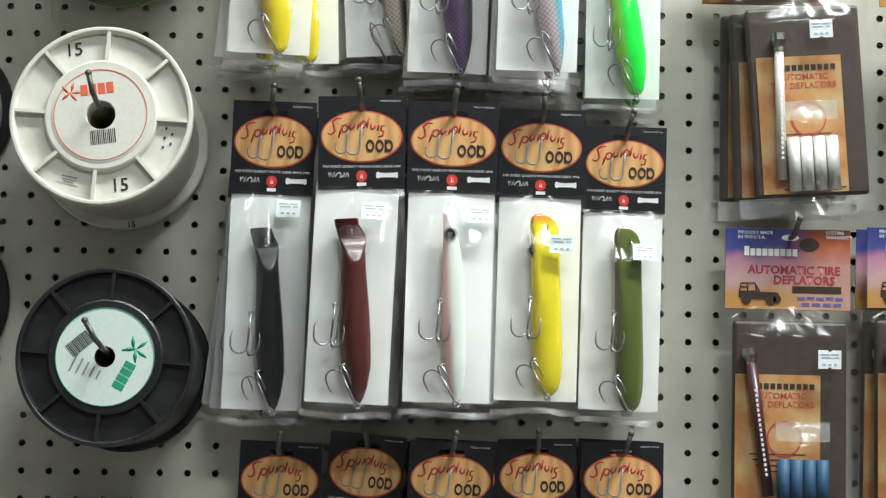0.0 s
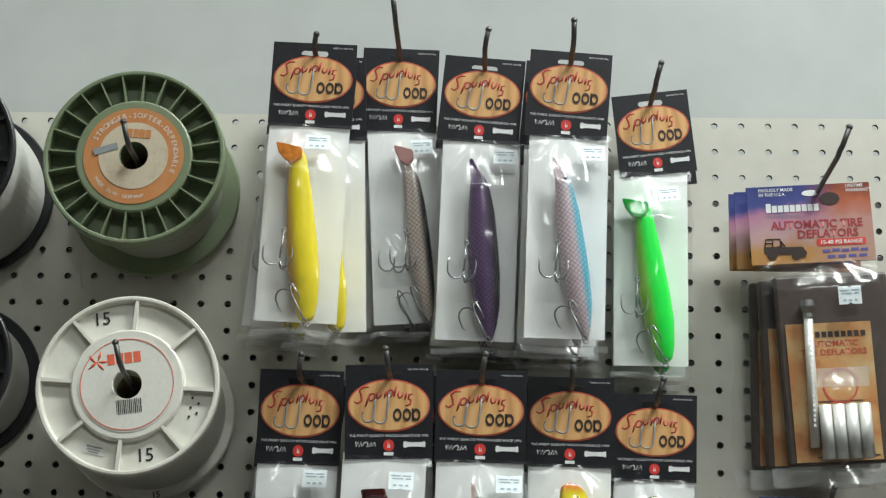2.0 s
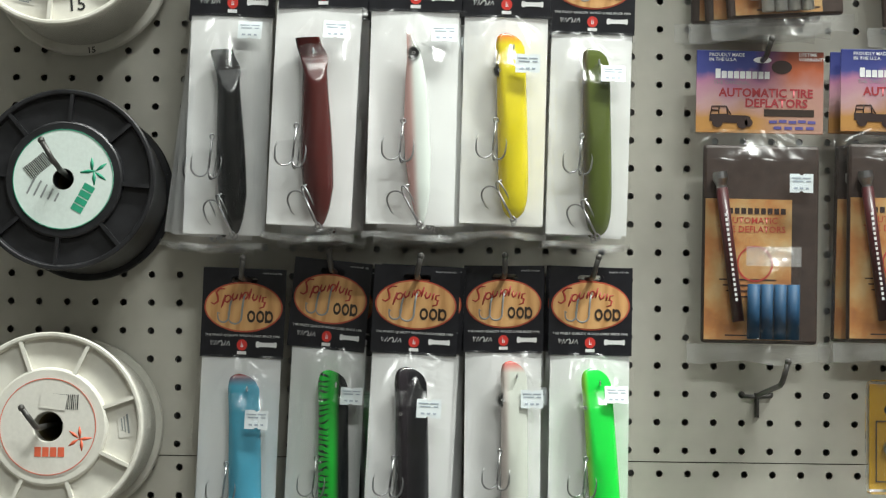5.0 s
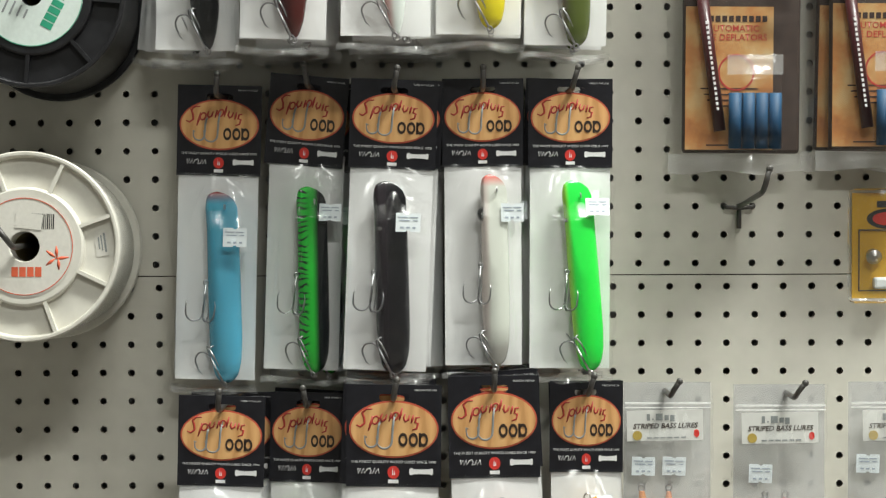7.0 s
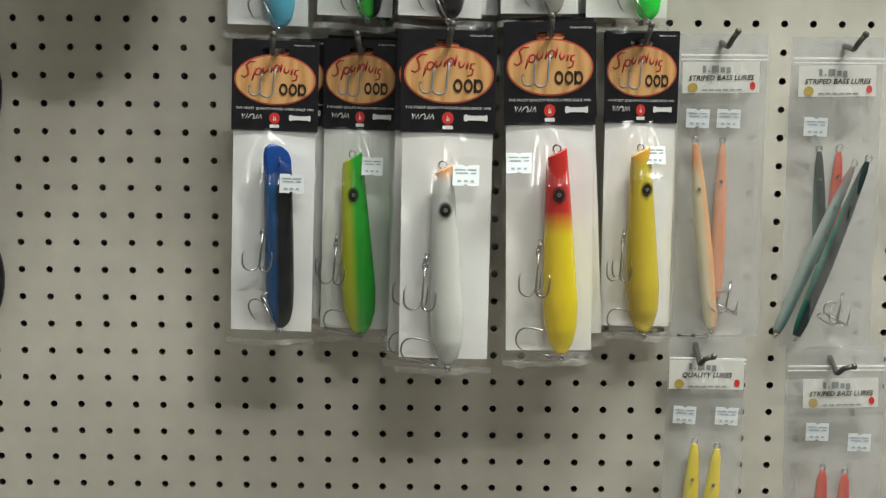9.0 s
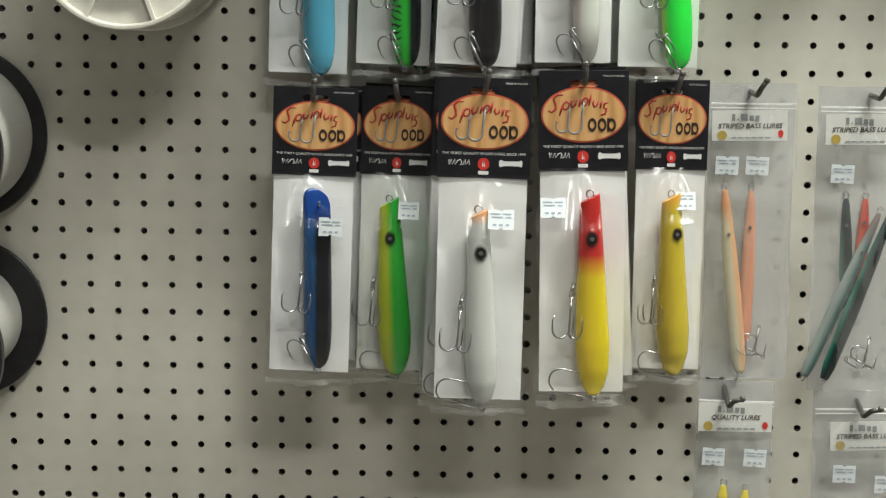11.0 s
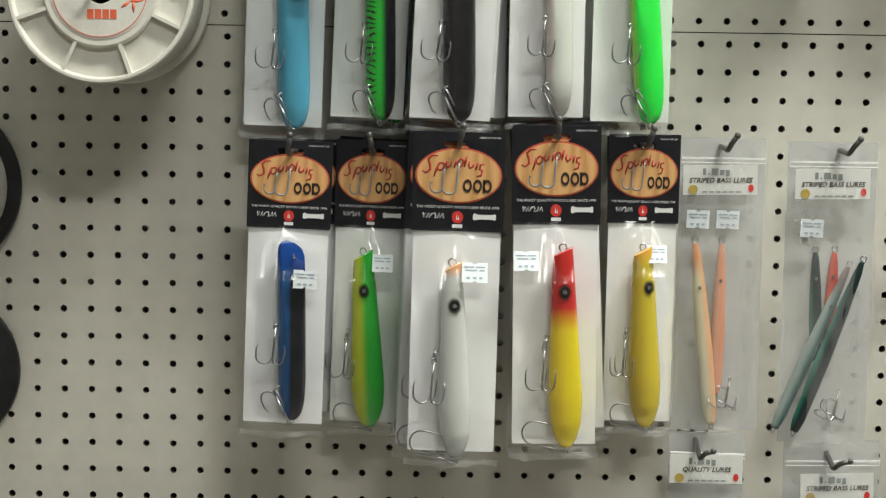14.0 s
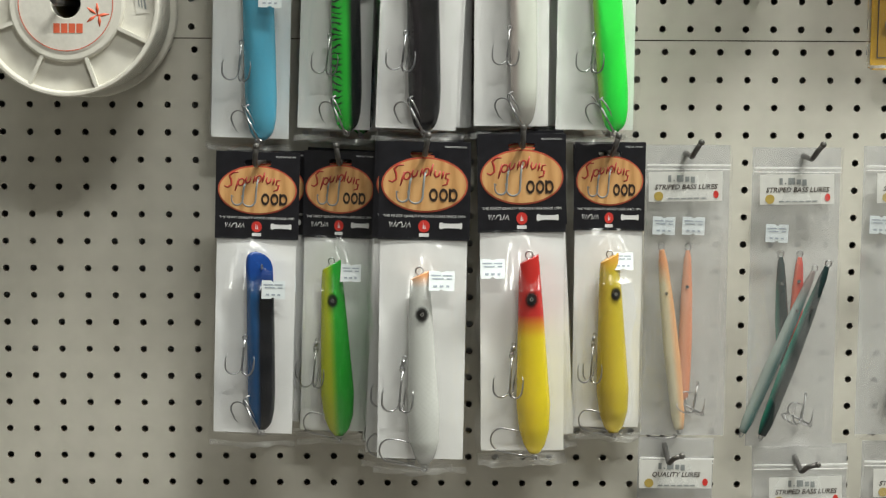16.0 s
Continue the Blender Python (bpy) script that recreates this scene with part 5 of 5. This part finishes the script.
    for i in range(4):
        part("deflator_tube", shared("dtube", lambda: keep(tube([(0, 0, 0), (0, 0, -0.048)], 0.0056, 14), "tube")), tubes, zipb, at=pose((i - 1.5) * 0.0115, -0.0065, -0.034))
    price_sticker(e, sticker_at[0], -0.0115, sticker_at[1])
    part("bag", bag_film(int(x * 7000), 0.128, -0.070, bot - 0.006, 0.013, 26, 48, 0.14), FILM, e, "clear crinkled plastic bag", pose(pouch_dx * 0.7, 0, 0))
    part("bag_hem", shared("hem", lambda: hem_strip(0.126)), SEAM_FILM, e, "loose bag hem", pose(pouch_dx * 0.7, -0.003, bot - 0.002))
    return e


KIT = "tyre deflator kit, brown pouch and orange leaflet in clear bag"
k1 = deflator_kit(0.5045, 2.0475, 0.062, -3.5, TUBE_SILVER, (0.027, -0.106), 0.003, -0.012, 2, KIT)
k1b = copy_thing(k1, pose(0.4960, -0.045, 2.046, 0, -1.6, 0))
k1c = copy_thing(k1, pose(0.4935, -0.028, 2.047, 0, 0.2, 0))
peg_hook(0.514, 2.0395, 0.175, 0.022, 0.008, drop=0.006)
k2 = deflator_kit(0.513, 1.7655, 0.045, 0.5, TUBE_BLUE, (0.036, -0.117), -0.012, -0.034, -8, KIT, 0.261, words_on=False, pouch_dx=0.003)
peg_hook(0.515, 1.7575, 0.075, 0.014, 0.003)
k3 = copy_thing(k2, pose(0.640, -0.045, 1.768, 0, 0.3, 0))
copy_thing(k2, pose(0.634, -0.028, 1.767, 0, 1.2, 0))
peg_hook(0.638, 1.7575, 0.075, 0.014, 0.003)
k4 = copy_thing(k1, pose(0.648, -0.05, 2.044, 0, -2.5, 0))
peg_hook(0.650, 2.0365, 0.110, 0.016, 0.003)
peg_hook(0.5185, 1.4612, 0.135, 0.020, 0.004, "empty grey steel pegboard hook", drop=0.012)

# ---- blister card at the edge ----
YELLOW_CARD = plain("yellow_card", (0.62, 0.36, 0.02), 0.45, 0, 0.08, 50)
e = thing("blister_pack", pose(0.655, -0.004, 1.4255), "yellow carded tackle item in a clear blister", "tackle pack")
part("card", boxed(-0.036, 0.036, -0.0015, 0, -0.047, 0.047, bevel=0.0005), YELLOW_CARD, e, "yellow printed card")
part("hang_slot", boxed(-0.014, 0.014, -0.002, -0.0016, 0.034, 0.040), INK_BLACK, e)
part("emblem", disc(0.019, 0.009, 0.0003, 30), INK_BLACK, e, at=pose(-0.004, -0.0017, 0.024))
part("emblem_centre", disc(0.014, 0.006, 0.0003, 30), BRIGHT_RED, e, at=pose(-0.004, -0.0021, 0.024))
part("blister_rim", tube([(-0.030, -0.003, 0.014), (0.030, -0.003, 0.014), (0.030, -0.003, -0.040), (-0.030, -0.003, -0.040)], 0.0008, 6, None, True), STEEL, e)
part("metal_swivel", lathe([(0.0001, -0.002), (0.006, 0.0), (0.007, 0.006), (0.003, 0.010), (0.0001, 0.011)], 18), CHROME, e, at=pose(-0.018, -0.004, -0.008, 20, 0, 0))
part("tray", boxed(-0.012, 0.012, -0.012, -0.002, -0.038, -0.028, bevel=0.002), STICKER, e, at=pose(-0.006, 0, 0))
part("blister", boxed(-0.041, 0.041, -0.016, -0.0005, -0.051, 0.051, bevel=0.006), BLISTER, e, "clear plastic shell")


# ---- zip bags of slim lures ----
def slim_paint(name, a, b, nose=None, split=0.5):
    return lure_paint(name, a, b, nose, 0.14, split, 0, 0.12)


ORANGE_WHITE = slim_paint("orange_cream", (0.60, 0.56, 0.40), (0.66, 0.36, 0.17), (0.62, 0.28, 0.12), 0.56)
GREEN_DARK = slim_paint("green_black_slim", (0.015, 0.20, 0.14), (0.010, 0.022, 0.022), (0.012, 0.03, 0.03), 0.34)
MINT_GREY = slim_paint("mint_grey_slim", (0.26, 0.31, 0.29), (0.04, 0.12, 0.115), (0.20, 0.16, 0.15), 0.5)
YELLOW_SLIM = slim_paint("yellow_slim", (0.70, 0.58, 0.02), (0.68, 0.52, 0.02))
RED_SLIM = slim_paint("red_slim", (0.60, 0.10, 0.05), (0.45, 0.04, 0.03))
SALMON = slim_paint("salmon_slim", (0.66, 0.36, 0.24), (0.66, 0.26, 0.14))
LABEL_WHITE = plain("bag_label", (0.66, 0.66, 0.63), 0.5, 0, 0.04, 60)


def zip_bag(x, z, d, w, length, title, lures, stickers, words, seed, label_dx=0.0, label_drop=0.037, roll=0.0):
    """Clear zip bag with a label slip, slim lures and loose hooks."""
    e = thing("zip_bag", pose(x, -d, z, 0, roll, 0), words, "lure bag", "zip bags of slim lures")
    part("bag", bag_film(seed, w, 0, -length, 0.016, 22, 48, 0.4), ZIP_FILM, e, "cloudy clear zip bag")
    part("bag_back", boxed(-w / 2, w / 2, 0.0050, 0.0054, -length, 0), BACK_FILM, e)
    part("zip_strip", boxed(-w * 0.49, w * 0.49, -0.0045, -0.0036, -0.0185, -0.017), CARD_WHITE, e)
    part("zip_strip", boxed(-w * 0.49, w * 0.49, -0.0045, -0.0036, -0.022, -0.0212), CARD_WHITE, e)
    lab = part("label_slip", boxed(-0.0335, 0.0335, -0.0004, 0, -0.0135, 0.0135), LABEL_WHITE, e, "printed paper label", pose(label_dx, -0.0058, -label_drop, 0, -1.0, 0))
    part("brand_block", bars([(-0.0145, 0.0075, 0.0028, 0.006), (-0.0105, 0.0055, 0.0012, 0.0014), (-0.005, 0.0075, 0.006, 0.006), (0.0015, 0.0068, 0.0038, 0.0045), (0.0065, 0.0062, 0.0038, 0.0055)]), INK_GREY, lab, at=pose(0, -0.0005, 0))
    part("title_line", shared(title, lambda: letters(title, 0.0062, "CENTER", 0.25, 0.00012)), INK_DARK, lab, at=pose(0, -0.0007, -0.0005))
    part("gold_seal", disc(0.0042, 0.0042, 0.0003, 20), plain_gold, lab, at=pose(-0.0245, -0.0005, -0.0085))
    part("red_seal", disc(0.0026, 0.0036, 0.0003, 8), BRIGHT_RED, lab, at=pose(0.0275, -0.0005, -0.0075))
    part("fine_print", bars([(-0.002 + i * 0.006, -0.0108, 0.0045, 0.0013) for i in range(-2, 4)]), INK_GREY, lab, at=pose(0, -0.0005, 0))
    for sx, sz in stickers:
        price_sticker(e, sx, -0.0062, sz, 2)
    for (lx, lz, lx2, lz2, half, paint, depth) in lures:
        ln = math.hypot(lx2 - lx, lz2 - lz)
        tilt = math.degrees(math.atan2(lx - lx2, lz - lz2))
        lu = part("slim_lure", lure_body(ln, half, "needle"), paint, e, "slim painted lure", pose(lx, -depth, lz, 0, tilt, 0))
        part("nose_loop", shared("ring", ring_mesh), CHROME, lu, at=pose(0, 0, 0.003))
        part("tail_ring", shared("ring", ring_mesh), CHROME, lu, at=pose(0, 0, -ln - 0.002, 0, 0, 40))
        eye(lu, 0.0, -half * 0.54, -ln * 0.24, False, 0.0016)
    part("loose_hook", shared("treble", treble_hook), CHROME, e, "loose steel treble hook", pose(w * 0.16, -0.004, -length + 0.05, 0, 12, 40))
    part("loose_hook", shared("treble", treble_hook), CHROME, e, "loose steel treble hook", pose(w * 0.22, -0.004, -length + 0.022, 0, 118, 10))
    return e


plain_gold = plain("gold_seal_print", (0.45, 0.33, 0.08), 0.4)
BAGW = "zip bag of %s striped bass lures on a hook"
zip_bag(0.4520, 1.3060, 0.028, 0.077, 0.270, "STRIPED BASS LURES", [(-0.0235, -0.095, -0.004, -0.262, 0.0074, ORANGE_WHITE, 0.006), (0.001, -0.096, 0.0, -0.235, 0.0062, SALMON, 0.001)], [(0.005, -0.073), (-0.022, -0.073)], BAGW % "orange and cream", 5, -0.003)
peg_hook(0.4500, 1.2985, 0.078, 0.014, 0.006)
zip_bag(0.5490, 1.3050, 0.040, 0.080, 0.276, "STRIPED BASS LURES", [(0.027, -0.106, -0.028, -0.262, 0.0068, GREEN_DARK, 0.013), (0.017, -0.112, -0.044, -0.262, 0.0062, MINT_GREY, 0.002), (0.005, -0.10, 0.002, -0.19, 0.006, RED_SLIM, -0.003), (-0.012, -0.10, -0.008, -0.2, 0.006, GREEN_DARK, -0.004)], [(-0.018, -0.077)], BAGW % "green and mint", 6, -0.001)
peg_hook(0.5550, 1.2975, 0.085, 0.014, 0.007)
zip_bag(0.6520, 1.3060, 0.030, 0.080, 0.268, "STRIPED BASS LURES", [(0.02, -0.10, -0.01, -0.25, 0.008, MINT_GREY, 0.006)], [(-0.025, -0.071)], BAGW % "pale", 7, 0.004)
peg_hook(0.6560, 1.2985, 0.078, 0.014, 0.006)
zip_bag(0.4470, 1.0335, 0.028, 0.070, 0.250, "QUALITY LURES", [(-0.008, -0.098, -0.012, -0.235, 0.008, YELLOW_SLIM, 0.002), (0.012, -0.101, 0.003, -0.24, 0.008, YELLOW_SLIM, 0.006)], [(-0.019, -0.070), (0.019, -0.070)], "clear zip bag of yellow slim quality lures on a hook", 8, -0.001, 0.032, 1.0)
peg_hook(0.4360, 1.0300, 0.070, 0.010, 0.010, drop=-0.012)
zip_bag(0.5600, 1.0300, 0.036, 0.088, 0.250, "STRIPED BASS LURES", [(-0.010, -0.115, -0.014, -0.235, 0.008, RED_SLIM, 0.004), (0.010, -0.118, 0.004, -0.24, 0.008, RED_SLIM, 0.006)], [(-0.016, -0.078), (0.022, -0.088)], BAGW % "red", 9, 0.004, 0.042, -1.0)
peg_hook(0.5560, 1.0220, 0.075, 0.010, 0.012, drop=-0.010)
zip_bag(0.6620, 1.0320, 0.030, 0.085, 0.250, "STRIPED BASS LURES", [(0.0, -0.11, 0.004, -0.24, 0.008, MINT_GREY, 0.004)], [(-0.02, -0.075)], BAGW % "pale", 10)
peg_hook(0.6620, 1.0240, 0.070, 0.010, 0.008)


# ---- ceiling fixtures ----
LENS = plain("fixture_lens", (0.8, 0.8, 0.78), 0.4)
for fx, fy in ((-1.05, -0.85), (0.27, -0.85), (1.59, -0.85), (-0.6, -3.1), (1.1, -3.1)):
    e = thing("ceiling_light", pose(fx, fy, 4.10), "white fluorescent ceiling fixture", "ceiling light", "ceiling lights")
    fr = bmesh.new()
    for a in ((-0.64, 0.64, -0.18, -0.15), (-0.64, 0.64, 0.15, 0.18), (-0.64, -0.61, -0.15, 0.15), (0.61, 0.64, -0.15, 0.15)):
        box(fr, *a, -0.03, -0.001)
    part("frame", fr, LENS, e)
    part("reflector", boxed(-0.61, 0.61, -0.15, 0.15, -0.006, -0.001), LENS, e)


# ---- loose line ends ----
for px, pz, qx, qz in ((-0.168, 2.010, -0.160, 1.955), (-0.020, 1.425, -0.036, 1.372)):
    pts = [(px + (qx - px) * f + 0.003 * math.sin(f * 5), -0.035 + 0.02 * f, pz + (qz - pz) * f) for f in [i / 10 for i in range(11)]]
    e = thing("loose_line", pose(0, 0, 0), "clear loose end of fishing line hanging from a spool", "fishing line")
    part("strand", tube(pts, 0.00025, 5), LINE_CLEAR, e)
